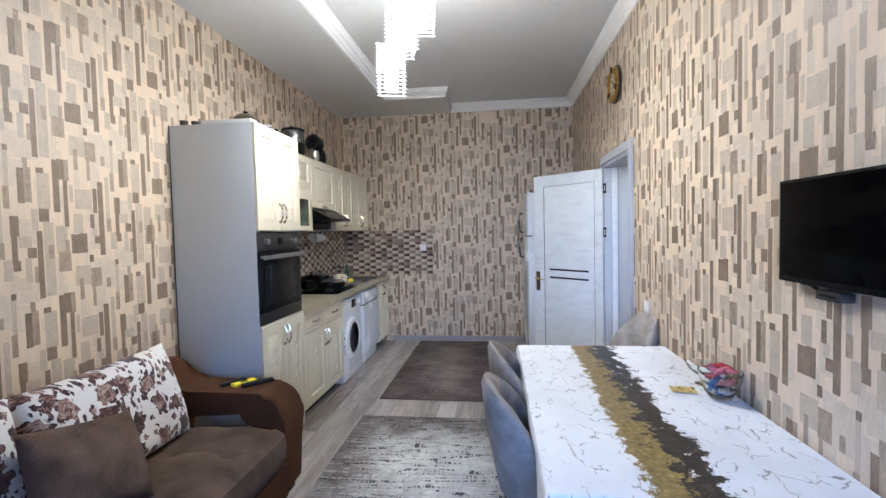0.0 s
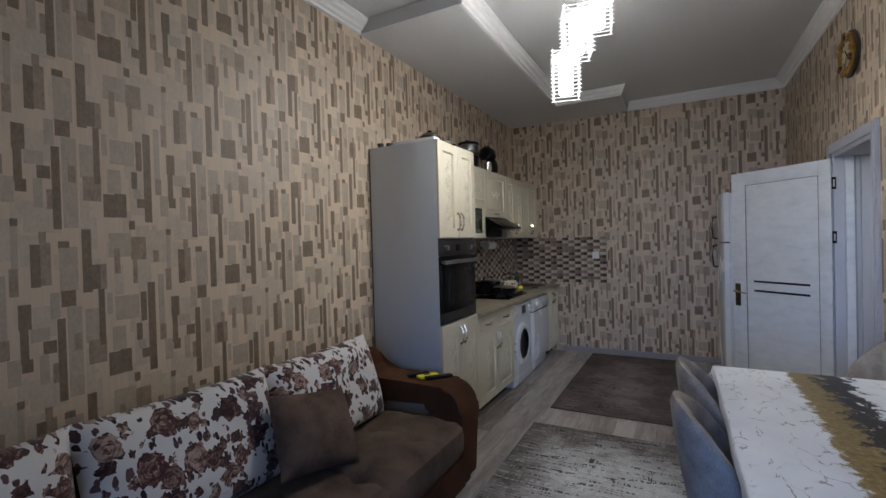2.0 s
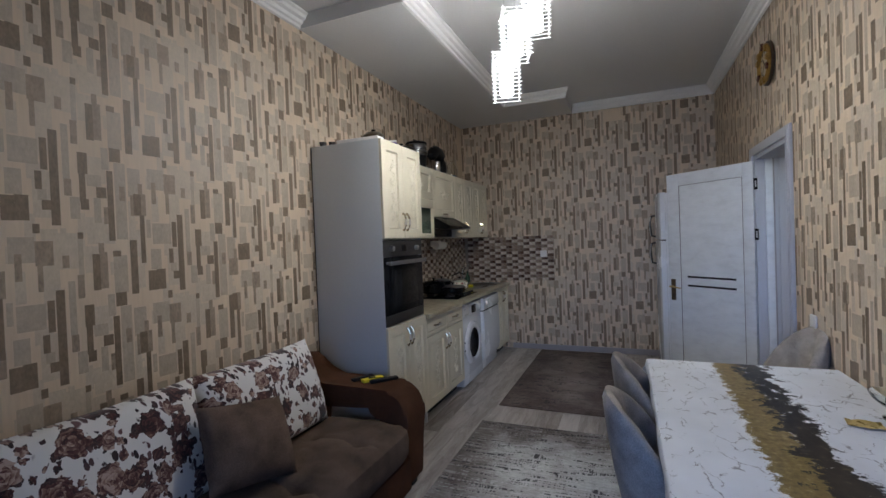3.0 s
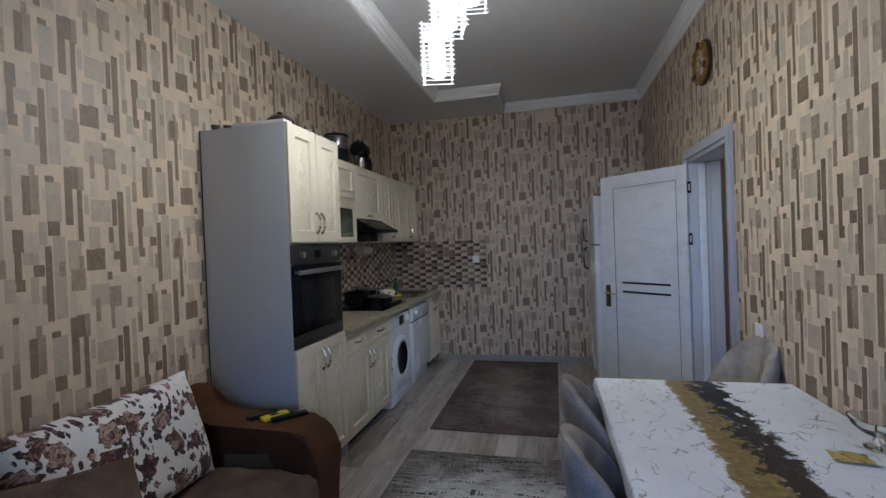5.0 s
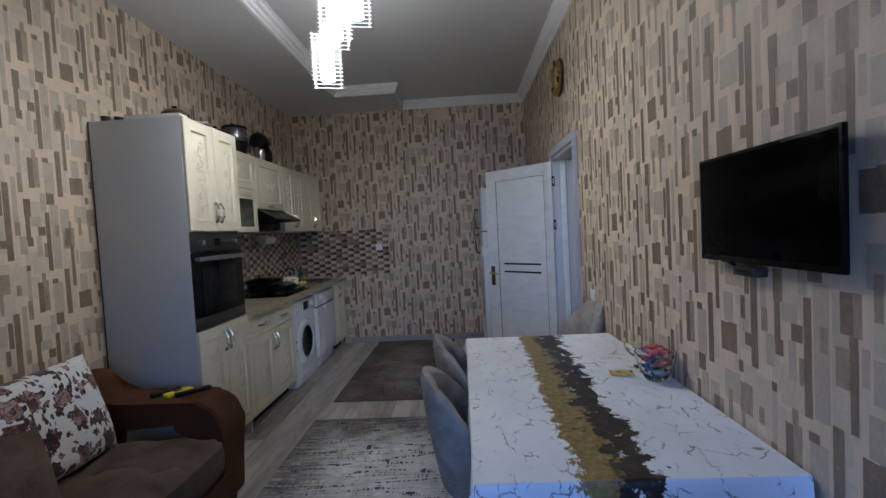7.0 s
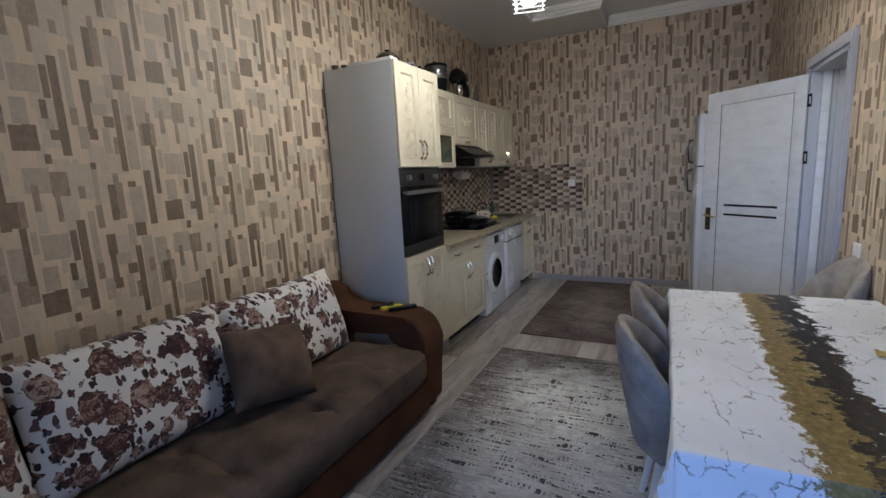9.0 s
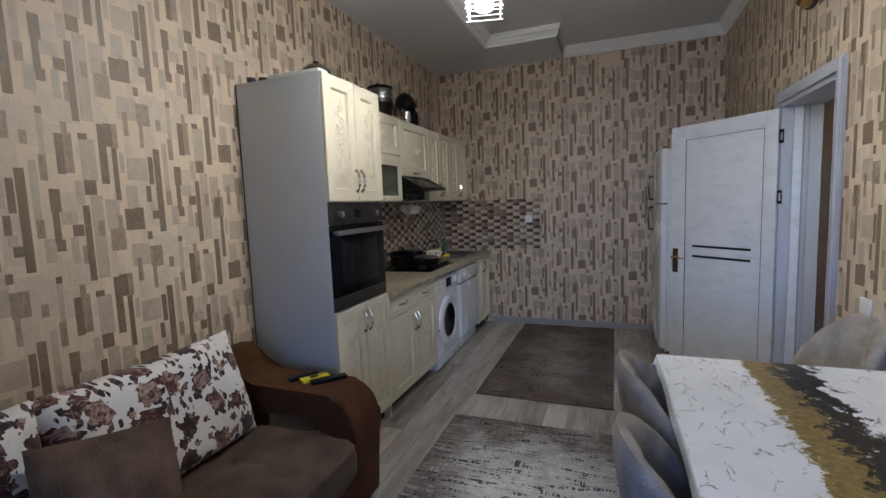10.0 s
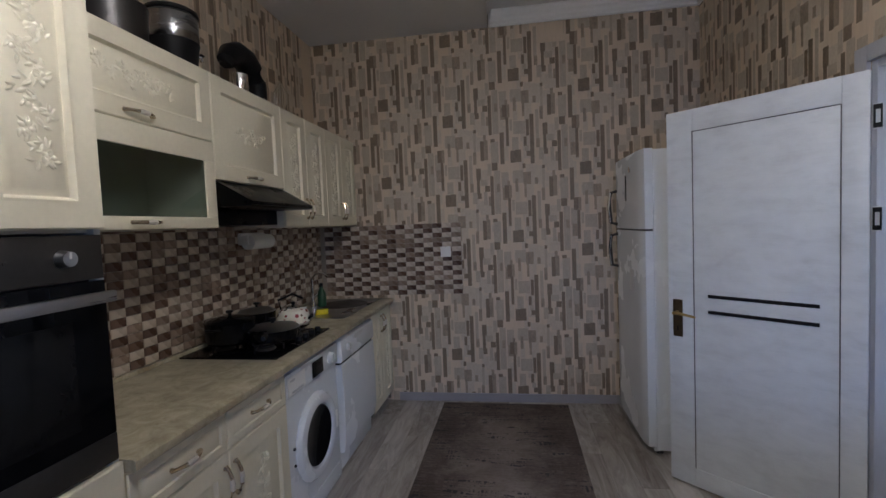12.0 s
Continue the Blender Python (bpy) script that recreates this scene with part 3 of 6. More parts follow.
# dropped ceiling box above the kitchen run
outline = [(-1.86, 2.715), (-0.985, 2.715), (-0.985, 5.285), (-0.285, 5.285), (-0.285, FAR - 0.001), (-1.86, FAR - 0.001)]
structure("ceiling_soffit", prism(outline, SOFFIT, TOP - 0.002, "z"), M_CEIL, "dropped smooth grey-white ceiling box over the kitchen", "ceiling")

# mouldings: (distance out from the wall, height below the ceiling)
PROFILE = [(0, 0), (0.088, 0), (0.088, -0.012), (0.074, -0.022), (0.066, -0.040), (0.045, -0.052), (0.036, -0.070), (0.020, -0.078), (0.018, -0.096), (0, -0.100)]


def cornice(name, a, b, out, mitre=(0, 0)):
    """A moulding from a to b along the ceiling; out is the way it stands out, mitre how its ends are cut back per metre of depth."""
    a, b, o = Vector((*a, TOP - 0.003)), Vector((*b, TOP - 0.003)), Vector((*out, 0))
    d = (b - a).normalized()
    rows = []
    for p, cut in ((a, mitre[0]), (b, -mitre[1])):
        rows.append([p + o * r + d * cut * r + Vector((0, 0, z)) for r, z in PROFILE])
    bm = bmesh.new()
    va, vb = [bm.verts.new(p) for p in rows[0]], [bm.verts.new(p) for p in rows[1]]
    n = len(va)
    for i in range(n):
        bm.faces.new((va[i], va[(i + 1) % n], vb[(i + 1) % n], vb[i]))
    bm.faces.new(va), bm.faces.new(vb)
    return structure(name, bm, M_PLASTER, "white stepped plaster cornice", "cornice", smooth=20)


cornice("cornice_right", (RIGHT, BACK), (RIGHT, FAR), (-1, 0), (1, 1))
cornice("cornice_far", (-0.282, FAR), (RIGHT, FAR), (0, -1), (0.35, 1))
cornice("cornice_soffit_side", (-0.985, 2.72), (-0.985, 5.285), (1, 0), (0, 1))
cornice("cornice_soffit_end", (-0.985, 5.285), (-0.285, 5.285), (0, -1), (1, -0.6))
cornice("cornice_left", (-1.835, BACK), (-1.795, 2.714), (1, 0), (1, 0))
cornice("cornice_back", (-1.83, BACK), (RIGHT, BACK), (0, 1), (1, 1))

# skirting
structure("baseboard_far", box(-1.13, RIGHT, FAR - 0.016, FAR - 0.0005, 0, 0.068, 0.004), M_SKIRT, "grey wood-effect skirting board", "baseboard")
bm = box(RIGHT - 0.016, RIGHT - 0.0005, BACK, D0 - 0.07, 0, 0.068, 0.004)
box(RIGHT - 0.016, RIGHT - 0.0005, D1 + 0.07, FAR - 0.017, 0, 0.068, 0.004, bm=bm)
structure("baseboard_right", bm, M_SKIRT, "grey wood-effect skirting board", "baseboard")
structure("baseboard_left", box(0.0005, 0.016, -4.36, -0.03, 0, 0.068, 0.004), M_SKIRT, "grey wood-effect skirting board", "baseboard", K)

# the hall behind the doorway, with added unseen openings that let sky light in
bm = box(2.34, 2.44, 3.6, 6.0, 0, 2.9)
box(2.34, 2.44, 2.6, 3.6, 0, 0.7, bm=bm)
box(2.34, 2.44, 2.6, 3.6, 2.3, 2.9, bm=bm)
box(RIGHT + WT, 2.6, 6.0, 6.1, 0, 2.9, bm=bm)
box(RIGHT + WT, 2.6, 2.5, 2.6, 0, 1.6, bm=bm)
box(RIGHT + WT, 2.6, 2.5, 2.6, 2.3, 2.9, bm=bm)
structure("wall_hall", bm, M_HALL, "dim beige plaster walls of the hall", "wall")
structure("ceiling_hall", box(RIGHT + WT, 2.6, 2.5, 6.1, 2.9, 3.0), M_CEIL, "white ceiling of the hall", "ceiling")
structure("floor_hall", box(RIGHT + WT, 2.6, 2.5, 6.1, -0.1, -0.002), M_PLANK, "grey laminate floor of the hall", "floor")

# window behind the walker
win = thing("window_1", "white plastic two-light window letting in cool daylight", "window", pose(0, BACK - 0.34, 0), kind="structure")
for name, dims in (("frame_top", (W0, W1, WZ1 - 0.06, WZ1)), ("frame_bottom", (W0, W1, WZ0, WZ0 + 0.06)), ("frame_side", (W0, W0 + 0.06, WZ0 + 0.06, WZ1 - 0.06)), ("frame_side", (W1 - 0.06, W1, WZ0 + 0.06, WZ1 - 0.06)), ("mullion", (0.21, 0.29, WZ0 + 0.06, WZ1 - 0.06))):
    part(name, box(dims[0], dims[1], -0.03, 0.03, dims[2], dims[3], 0.006), M_WHITEP, win)
for x0, x1 in ((W0 + 0.06, 0.21), (0.29, W1 - 0.06)):
    pane = part("pane", box(x0, x1, -0.004, 0.004, WZ0 + 0.06, WZ1 - 0.06), M_CLEAR, win)
    pane.visible_shadow = False
part("sill", box(W0 + 0.002, W1 - 0.002, 0.031, 0.40, WZ0 - 0.0395, WZ0 + 0.002, 0.004), M_WHITEP, win)

# doorway casing and open door
frame_ob = thing("door_frame", "door casing in shaded lilac-grey round the open doorway", "door frame", kind="structure")
for y0, y1 in ((D0 - 0.065, D0), (D1, D1 + 0.065)):
    part("casing", box(RIGHT - 0.018, RIGHT - 0.0005, y0, y1, 0, DTOP + 0.065, 0.004), M_CASING, frame_ob)
part("casing", box(RIGHT - 0.0185, RIGHT - 0.0005, D0 + 0.0005, D1 - 0.0005, DTOP, DTOP + 0.065, 0.004), M_CASING, frame_ob)
part("jamb", box(RIGHT - 0.0005, RIGHT + WT + 0.005, D0 + 0.0005, D0 + 0.03, 0, DTOP - 0.0005, 0.002), M_CASING, frame_ob)
part("jamb", box(RIGHT - 0.0005, RIGHT + WT + 0.005, D1 - 0.03, D1 - 0.0005, 0, DTOP - 0.0005, 0.002), M_CASING, frame_ob)
part("door_stop", box(RIGHT + 0.062, RIGHT + 0.112, D1 - 0.046, D1 - 0.0302, 0, DTOP - 0.031, 0.004), M_DOOR, frame_ob)
part("jamb_bead", box(RIGHT + 0.1125, RIGHT + 0.125, D1 - 0.036, D1 - 0.0302, 0, DTOP - 0.031, 0.002), M_SKIRT, frame_ob)
part("jamb_extension", box(RIGHT + 0.150, RIGHT + WT + 0.004, D1 - 0.040, D1 - 0.0302, 0, DTOP - 0.031, 0.003), M_CASING, frame_ob)
part("casing_bead", box(RIGHT - 0.024, RIGHT - 0.0186, D0 - 0.062, D0 - 0.044, 0, DTOP + 0.044, 0.002), M_CASING, frame_ob)
part("casing_bead", box(RIGHT - 0.024, RIGHT - 0.0186, D0 - 0.012, D0 - 0.002, 0, DTOP - 0.001, 0.002), M_CASING, frame_ob)
part("jamb_head", box(RIGHT - 0.0005, RIGHT + WT + 0.005, D0 + 0.031, D1 - 0.031, DTOP - 0.03, DTOP - 0.0005, 0.002), M_CASING, frame_ob)


def ring_panel(w, h, loops, x_back=0.0, u0=0.0, v0=0.0):
    """A panel standing in the yz plane from (u0, v0); loops: (inset, height of the face along +x) from the edge inwards."""
    bm = bmesh.new()
    rings = []
    for inset, x in [(0.0, x_back)] + loops:
        i = min(inset, w * 0.46, h * 0.46)
        rings.append([bm.verts.new((x, u0 + u, v0 + v)) for u, v in ((i, i), (w - i, i), (w - i, h - i), (i, h - i))])
    for a, b in zip(rings, rings[1:]):
        for k in range(4):
            bm.faces.new((a[k], a[(k + 1) % 4], b[(k + 1) % 4], b[k]))
    bm.faces.new(rings[0][::-1]), bm.faces.new(rings[-1])
    return bm


# leaf: widths are counted from the hinges; local +x is the face seen from the room
hinge, free = Vector((1.252, 4.372, 0)), Vector((0.678, 4.925, 0))
LW = (free - hinge).length
ang = math.degrees(math.atan2(hinge.y - free.y, hinge.x - free.x)) - 90
door = thing("door_1", "open white ash-effect door with two black inlay strips", "door", pose(free.x, free.y, 0.012, 0, 0, ang), kind="structure")


def dbox(x0, x1, y0, y1, z0, z1, bevel=0.0, bm=None):
    return box(x0, x1, LW - y1, LW - y0, z0, z1, bevel, bm)


LH = 1.985
part("leaf", dbox(-0.04, -0.001, 0.004, LW, 0, LH, 0.003), M_DOOR, door)
part("stile", dbox(-0.0405, 0.004, 0.003, 0.088, 0.0005, LH - 0.0005, 0.0025), M_DOOR, door)
part("stile", dbox(-0.0405, 0.004, LW - 0.125, LW + 0.001, 0.0005, LH - 0.0005, 0.0025), M_DOOR, door)
part("top_rail", dbox(-0.0405, 0.004, 0.0885, LW - 0.1255, LH - 0.112, LH - 0.0005, 0.0025), M_DOOR, door)
part("bottom_rail", dbox(-0.0405, 0.004, 0.0885, LW - 0.1255, 0.0005, 0.098, 0.0025), M_DOOR, door)
# solid dark strips whose colour gives the shade of the panel grooves
part("groove_shade", dbox(-0.001, 0.0022, 0.0885, 0.0925, 0.098, LH - 0.112), M_DOORLINE, door)
part("groove_shade", dbox(-0.001, 0.0022, LW - 0.1295, LW - 0.1255, 0.098, LH - 0.112), M_DOORLINE, door)
part("groove_shade", dbox(-0.001, 0.0022, 0.093, LW - 0.130, LH - 0.1155, LH - 0.112), M_DOORLINE, door)
part("inlay_strip", dbox(-0.001, 0.0035, 0.157, 0.602, 1.019, 1.036, 0.001), M_BLACKM, door, "black inlay strip")
part("inlay_strip", dbox(-0.001, 0.0035, 0.157, 0.602, 0.938, 0.955, 0.001), M_BLACKM, door, "black inlay strip")
lock = part("lock_plate", dbox(0.004, 0.010, LW - 0.072, LW - 0.024, 0.798, 0.998, 0.002), M_BRONZE, door, "bronze lock plate")
bm = rod((0.008, 0.047, 0.930), (0.055, 0.047, 0.930), 0.009)
tube([(0.052, 0.050, 0.930), (0.056, 0.075, 0.932), (0.056, 0.12, 0.926), (0.054, 0.155, 0.921)], [0.009, 0.008, 0.007, 0.006], bm=bm)
part("lever", bm, M_BRASS, lock, "brass lever")
part("keyhole", dbox(0.0095, 0.0108, LW - 0.051, LW - 0.045, 0.832, 0.854, 0.0004), M_BLACKM, lock)
for z in (1.80, 1.40, 0.19):
    h_ob = part("hinge", dbox(-0.006, 0.007, -0.034, -0.004, z - 0.05, z + 0.05, 0.002), M_GREYP, door, "grey metal hinge")
    bm = dbox(0.0065, 0.0115, -0.030, -0.008, z + 0.026, z + 0.045, 0.001)
    dbox(0.0065, 0.0115, -0.030, -0.008, z - 0.045, z - 0.026, 0.001, bm=bm)
    dbox(0.0065, 0.0115, -0.013, -0.006, z - 0.045, z + 0.045, 0.001, bm=bm)
    dbox(0.0065, 0.0115, -0.033, -0.027, z - 0.045, z + 0.045, 0.001, bm=bm)
    part("hinge_leaf", bm, M_BLACKM, h_ob, "dark metal hinge leaf")

# ---- wallpaper print: one repeat, in millimetres (along, along, up, up) ----
DARK = [(41, 82, 591, 686), (82, 126, 592, 690), (12, 34, 723, 948), (-13, 22, 949, 1047), (168, 192, 795, 921), (197, 228, 575, 959), (148, 171, 716, 788), (167, 197, 636, 675), (133, 156, 543, 580), (284, 305, 1165, 1192), (296, 333, 795, 885), (299, 323, 675, 795), (301, 333, 643, 689), (335, 364, 943, 1099), (418, 452, 1085, 1110), (492, 524, 909, 1157), (421, 468, 862, 923), (406, 432, 510, 820), (363, 403, 697, 744)]
MIDDLE = [(22, 44, 946, 1048), (137, 197, 415, 512), (142, 160, 314, 416), (73, 95, 360, 464), (226, 250, 1047, 1097), (276, 301, 916, 1014), (244, 271, 698, 768), (364, 395, 948, 1106), (361, 383, 1103, 1146), (389, 418, 584, 658), (503, 565, 624, 720), (457, 481, 691, 755), (540, 560, 721, 776)]
LIGHT = [(70, 162, 812, 912), (55, 137, 429, 528), (283, 303, 1008, 1166), (242, 267, 767, 991), (419, 478, 920, 1089), (328, 384, 745, 795), (351, 379, 589, 696), (438, 486, 516, 860), (263, 299, 603, 695), (495, 552, 712, 844), (42, 62, 842, 929), (57, 108, 690, 788), (155, 185, 674, 717), (388, 417, 823, 919)]

PALE = [((a + 250) % 530, (a + 250) % 530 + (b - a) * 1.2, c + 330, d + 345) for a, b, c, d in LIGHT] + [((a + 150) % 530, (a + 150) % 530 + (b - a), c + 130, d + 100) for a, b, c, d in MIDDLE]


def cut(r, hole):
    a, b, c, d = r
    e, f, g, h = hole
    if b <= e or a >= f or d <= g or c >= h:
        return [r]
    out = []
    if a < e:
        out.append((a, e, c, d))
    if b > f:
        out.append((f, b, c, d))
    if d > h:
        out.append((max(a, e), min(b, f), h, d))
    if c < g:
        out.append((max(a, e), min(b, f), c, g))
    return out


def print_on(wall, start, length, offsets, place, lo, hi, height, holes=()):
    """Lays the print on a wall strip by strip; place(u, v, out) gives the point of the wall."""
    bm = bmesh.new()
    rnd = random.Random(7)
    for k, off in enumerate(offsets):
        for level, rects, out in ((3, PALE, 0.0002), (0, LIGHT, 0.0005), (1, MIDDLE, 0.0007), (2, DARK, 0.0009)):
            for n in range(-3, 5):
                for i, (a, b, c, d) in enumerate(rects):
                    u0, u1 = start + 0.53 * k + a / 1000, start + 0.53 * k + b / 1000
                    v0, v1 = 1.0 + c / 1000 + off + n * length, 1.0 + d / 1000 + off + n * length
                    u0, u1, v0, v1 = max(u0, lo), min(u1, hi), max(v0, 0.0), min(v1, height)
                    if u1 - u0 < 0.003 or v1 - v0 < 0.003:
                        continue
                    pieces = [(u0, u1, v0, v1)]
                    for hole in holes:
                        pieces = [q for p in pieces for q in cut(p, hole)]
                    o = out + 0.000008 * i + 0.000004 * (k % 2)
                    for p in pieces:
                        f = bm.faces.new([bm.verts.new(place(u, v, o)) for u, v in ((p[0], p[2]), (p[1], p[2]), (p[1], p[3]), (p[0], p[3]))])
                        f.material_index = level
    ob = link("wallpaper_print", bm, [M_PAPER_L, M_PAPER_M, M_PAPER_D, M_PAPER_P], wall)
    return tagged(ob, "printed grey and umber blocks of the wallpaper", kind="stuff")


print_on(wall_left, 1.0 - 0.53 * 5 - 2.78, 0.645, [0.1, 0.43, 0.21, 0.55, 0.03, 0.0, 0.325, -0.203, 0.132, 0.30, -0.04, 0.41, 0.09, 0.26], lambda u, v, o: (o, u, v), -4.37, 3.18, TOP, [(0.0, 0.6, 0.0, 2.15)])
print_on(wall_far, -1.243 - 0.53 * 2, 0.632, [0.5, 0.05, 0.184, 0.014, 0.339, 0.218, 0.02, 0.3], lambda u, v, o: (u, FAR - o, v), -1.765, RIGHT, TOP)
print_on(wall_right, -6.016, 0.632, [0.12, 0.40, 0.30, 0.02, 0.22, 0.05, 0.40, 0.252, 0.005, 0.44, 0.0, 0.27, 0.6, 0.2, 0.33], lambda u, v, o: (RIGHT - o, -u, v), -FAR, -BACK, TOP, [(-D1, -D0, -1, DTOP)])

# ---- kitchen run, in the left wall's own frame: x out from the wall, y along it ----


def at_wall(x, y, z=0.0, rz=0.0):
    return K @ pose(x, y - 2.78, z, 0, 0, rz)


def vine(bm, w, h, x, seed, upright=True):
    """Embossed scrolling leaves and small roses on a panel, centred at the origin of yz."""
    rnd = random.Random(seed)

    def leaf(cy, cz, ln, wd, turn):
        c, s = math.cos(turn), math.sin(turn)
        rim = []
        for k in range(8):
            a = k * math.tau / 8
            p, q = 0.8 * ln * math.cos(a), 0.9 * wd * math.sin(a) * (1 - 0.35 * math.cos(a))
            rim.append((p * c - q * s, p * s + q * c))
        low, mid = ([bm.verts.new((x + up, cy + f * u, cz + f * v)) for u, v in rim] for f, up in ((1.0, 0.0), (0.7, 0.0034)))
        top = bm.verts.new((x + 0.0044, cy, cz))
        for k in range(8):
            bm.faces.new((low[k], low[(k + 1) % 8], mid[(k + 1) % 8], mid[k]))
            bm.faces.new((mid[k], mid[(k + 1) % 8], top))

    n = max(8, int((h if upright else w) / 0.019))
    for i in range(n):
        t = (i + 0.5) / n - 0.5
        sway = 0.26 * math.sin(i * 1.35) * (w if upright else h)
        cy, cz = (sway, t * h) if upright else (t * w, sway)
        if i % 3 == 1:
            for k in range(5):
                a = k * math.tau / 5
                leaf(cy + 0.012 * math.cos(a), cz + 0.012 * math.sin(a), 0.011, 0.008, a)
        else:
            leaf(cy, cz, 0.018, 0.006, rnd.uniform(0, 6.3))
        for k in range(4):
            a = rnd.uniform(0, 6.3)
            leaf(cy + 0.022 * math.cos(a), cz + 0.018 * math.sin(a), 0.014, 0.005, a + 0.6)


def bow_handle(parent, y, z, length=0.13, upright=True, x=0.02):
    """A champagne metal bow handle with a pale porcelain-like middle."""
    def p(d, out):
        return (x + out, y, z + d) if upright else (x + out, y + d, z)
    half = length / 2
    pts = [p(-half, 0.004), p(-half * 0.8, 0.016), p(-half * 0.4, 0.026), p(0, 0.028), p(half * 0.4, 0.026), p(half * 0.8, 0.016), p(half, 0.004)]
    bm = tube(pts, [0.0075, 0.006, 0.007, 0.009, 0.007, 0.006, 0.0075])
    for d in (-half * 0.88, half * 0.88):
        rod(p(d, -0.002), p(d, 0.014), 0.008, 0.005, bm=bm)
    h = part("handle", bm, M_GOLDH, parent, "champagne metal bow handle")
    part("grip", tube([p(-half * 0.32, 0.0265), p(0, 0.0285), p(half * 0.32, 0.0265)], [0.0075, 0.0096, 0.0075]), M_GRIP, h)


LOOPS = [(0.0, 0.015), (0.004, 0.019), (0.060, 0.019), (0.063, 0.021), (0.068, 0.021), (0.076, 0.007), (0.080, 0.007), (0.092, 0.0150)]


def cab_door(parent, x, y0, y1, z0, z1, seed, handle=None, carve="upright", name="door"):
    """A framed ivory door standing on a cabinet's front, with its carving and handle."""
    w, h = y1 - y0 - 0.004, z1 - z0 - 0.004
    bm = ring_panel(w, h, LOOPS, 0.0, 0.0, 0.0)
    d = part(name, bm, M_IVORY, parent)
    d.location = (x, y0 + 0.002, z0 + 0.002)
    if carve:
        cb = bmesh.new()
        if carve == "upright":
            vine(cb, min(w - 0.2, 0.10), (h - 0.2) * 0.86, 0.0149, seed, True)
        else:
            vine(cb, (w - 0.2) * 0.6, min(h - 0.16, 0.08), 0.0149, seed, False)
        for v in cb.verts:
            v.co.y += w / 2
            v.co.z += h / 2
        tagged(part("carving", cb, M_CARVE, d, "embossed scrolling flowers", smooth=60), kind="stuff")
    if handle:
        kind, hy, hz = handle
        bow_handle(d, hy, hz, 0.13, kind == "v", 0.019)
    return d


Y_TALL, Y_BASE, Y_WASH, Y_DISH, Y_END, Y_WALL = 2.782, 3.382, 4.212, 4.822, 5.434, 5.945
FRONT = 0.572  # cabinet front, out from the wall

# tall oven cabinet
tall = thing("oven_cabinet", "tall ivory kitchen cabinet with grey-blue side and built-in oven", "cabinet", at_wall(0, Y_TALL))
part("side", box(0.012, FRONT, 0, 0.018, 0.0, 2.165, 0.001), M_SIDE, tall, "pale grey-blue side panel")
part("side", box(0.012, FRONT, 0.582, 0.6, 0.0, 2.165, 0.001), M_SIDE, tall)
# black sheet gives the shade of the gap between cabinet and wall
part("back", box(0.006, 0.0118, 0.0, 0.6, 0.0, 2.165), M_BLACKM, tall)
part("top", box(0.012, FRONT, 0.0185, 0.5815, 2.147, 2.165, 0.001), M_SIDE, tall)
part("shelf", box(0.012, FRONT - 0.02, 0.0185, 0.5815, 0.858, 0.874), M_BODY, tall)
part("shelf", box(0.012, FRONT - 0.02, 0.0185, 0.5815, 1.476, 1.492), M_BODY, tall)
# black board stands in for the shade in the open gap underneath
part("gap_shade_board", box(0.5, 0.52, 0.0185, 0.5815, 0.0, 0.10), M_BLACKM, tall)
cab_door(tall, FRONT, 0, 0.3, 1.482, 2.167, 3, ("v", 0.27, 0.12))
cab_door(tall, FRONT, 0.3, 0.6, 1.482, 2.167, 4, ("v", 0.026, 0.12))
cab_door(tall, FRONT, 0, 0.3, 0.10, 0.872, 5, ("v", 0.27, 0.66))
cab_door(tall, FRONT, 0.3, 0.6, 0.10, 0.872, 6, ("v", 0.026, 0.66))
for y in (0.06, 0.54):
    part("foot", lathe([(0, 0), (0.022, 0), (0.018, 0.03), (0.018, 0.1)], 12, at=(0.46, y, 0)), M_RUBBER, tall)

# built-in oven
oven = thing("built_in_oven", "built-in electric oven with black glass door", "oven", at_wall(FRONT - 0.02, Y_TALL + 0.003, 0.876))
part("body", box(-0.5, 0.0, 0.02, 0.574, 0.0, 0.595), M_DSTEEL, oven)
panel = part("control_panel", box(0.0, 0.024, 0.0, 0.594, 0.482, 0.594, 0.003), M_DSTEEL, oven, "dark steel control panel")
for y in (0.105, 0.49):
    k_ob = part("knob", rod((0.022, y, 0.538), (0.048, y, 0.538), 0.021, 0.018, 20), M_STEEL, panel, "brushed metal knob")
    part("pointer", box(0.047, 0.0495, y - 0.003, y + 0.003, 0.538, 0.554, 0.0005), M_WHITEP, k_ob)
part("display", box(0.0235, 0.0255, 0.262, 0.332, 0.515, 0.562, 0.0008), M_BLACK, panel, "black clock display")
for y in (0.225, 0.242, 0.352, 0.369):
    part("button", box(0.0235, 0.0262, y - 0.004, y + 0.004, 0.534, 0.542, 0.0008), M_DSTEEL, panel)
odoor = part("door", box(0.0, 0.026, 0.0, 0.594, 0.075, 0.478, 0.003), M_GLASSB, oven, "black glass oven door")
part("inner_window", box(0.0255, 0.0268, 0.095, 0.50, 0.12, 0.385, 0.0004), material("oven_window", (0.008, 0.0085, 0.010), 0.06, spec=0.2), odoor)
part("lower_trim", box(0.0, 0.0262, 0.0, 0.594, 0.002, 0.0745, 0.003), M_DSTEEL, oven, "dark steel lower trim")
bm = box(0.055, 0.072, 0.012, 0.582, 0.424, 0.452, 0.004)
for y in (0.03, 0.55):
    box(0.024, 0.058, y, y + 0.02, 0.43, 0.446, 0.002, bm=bm)
part("handle", bm, M_STEEL, odoor, "brushed steel bar handle")

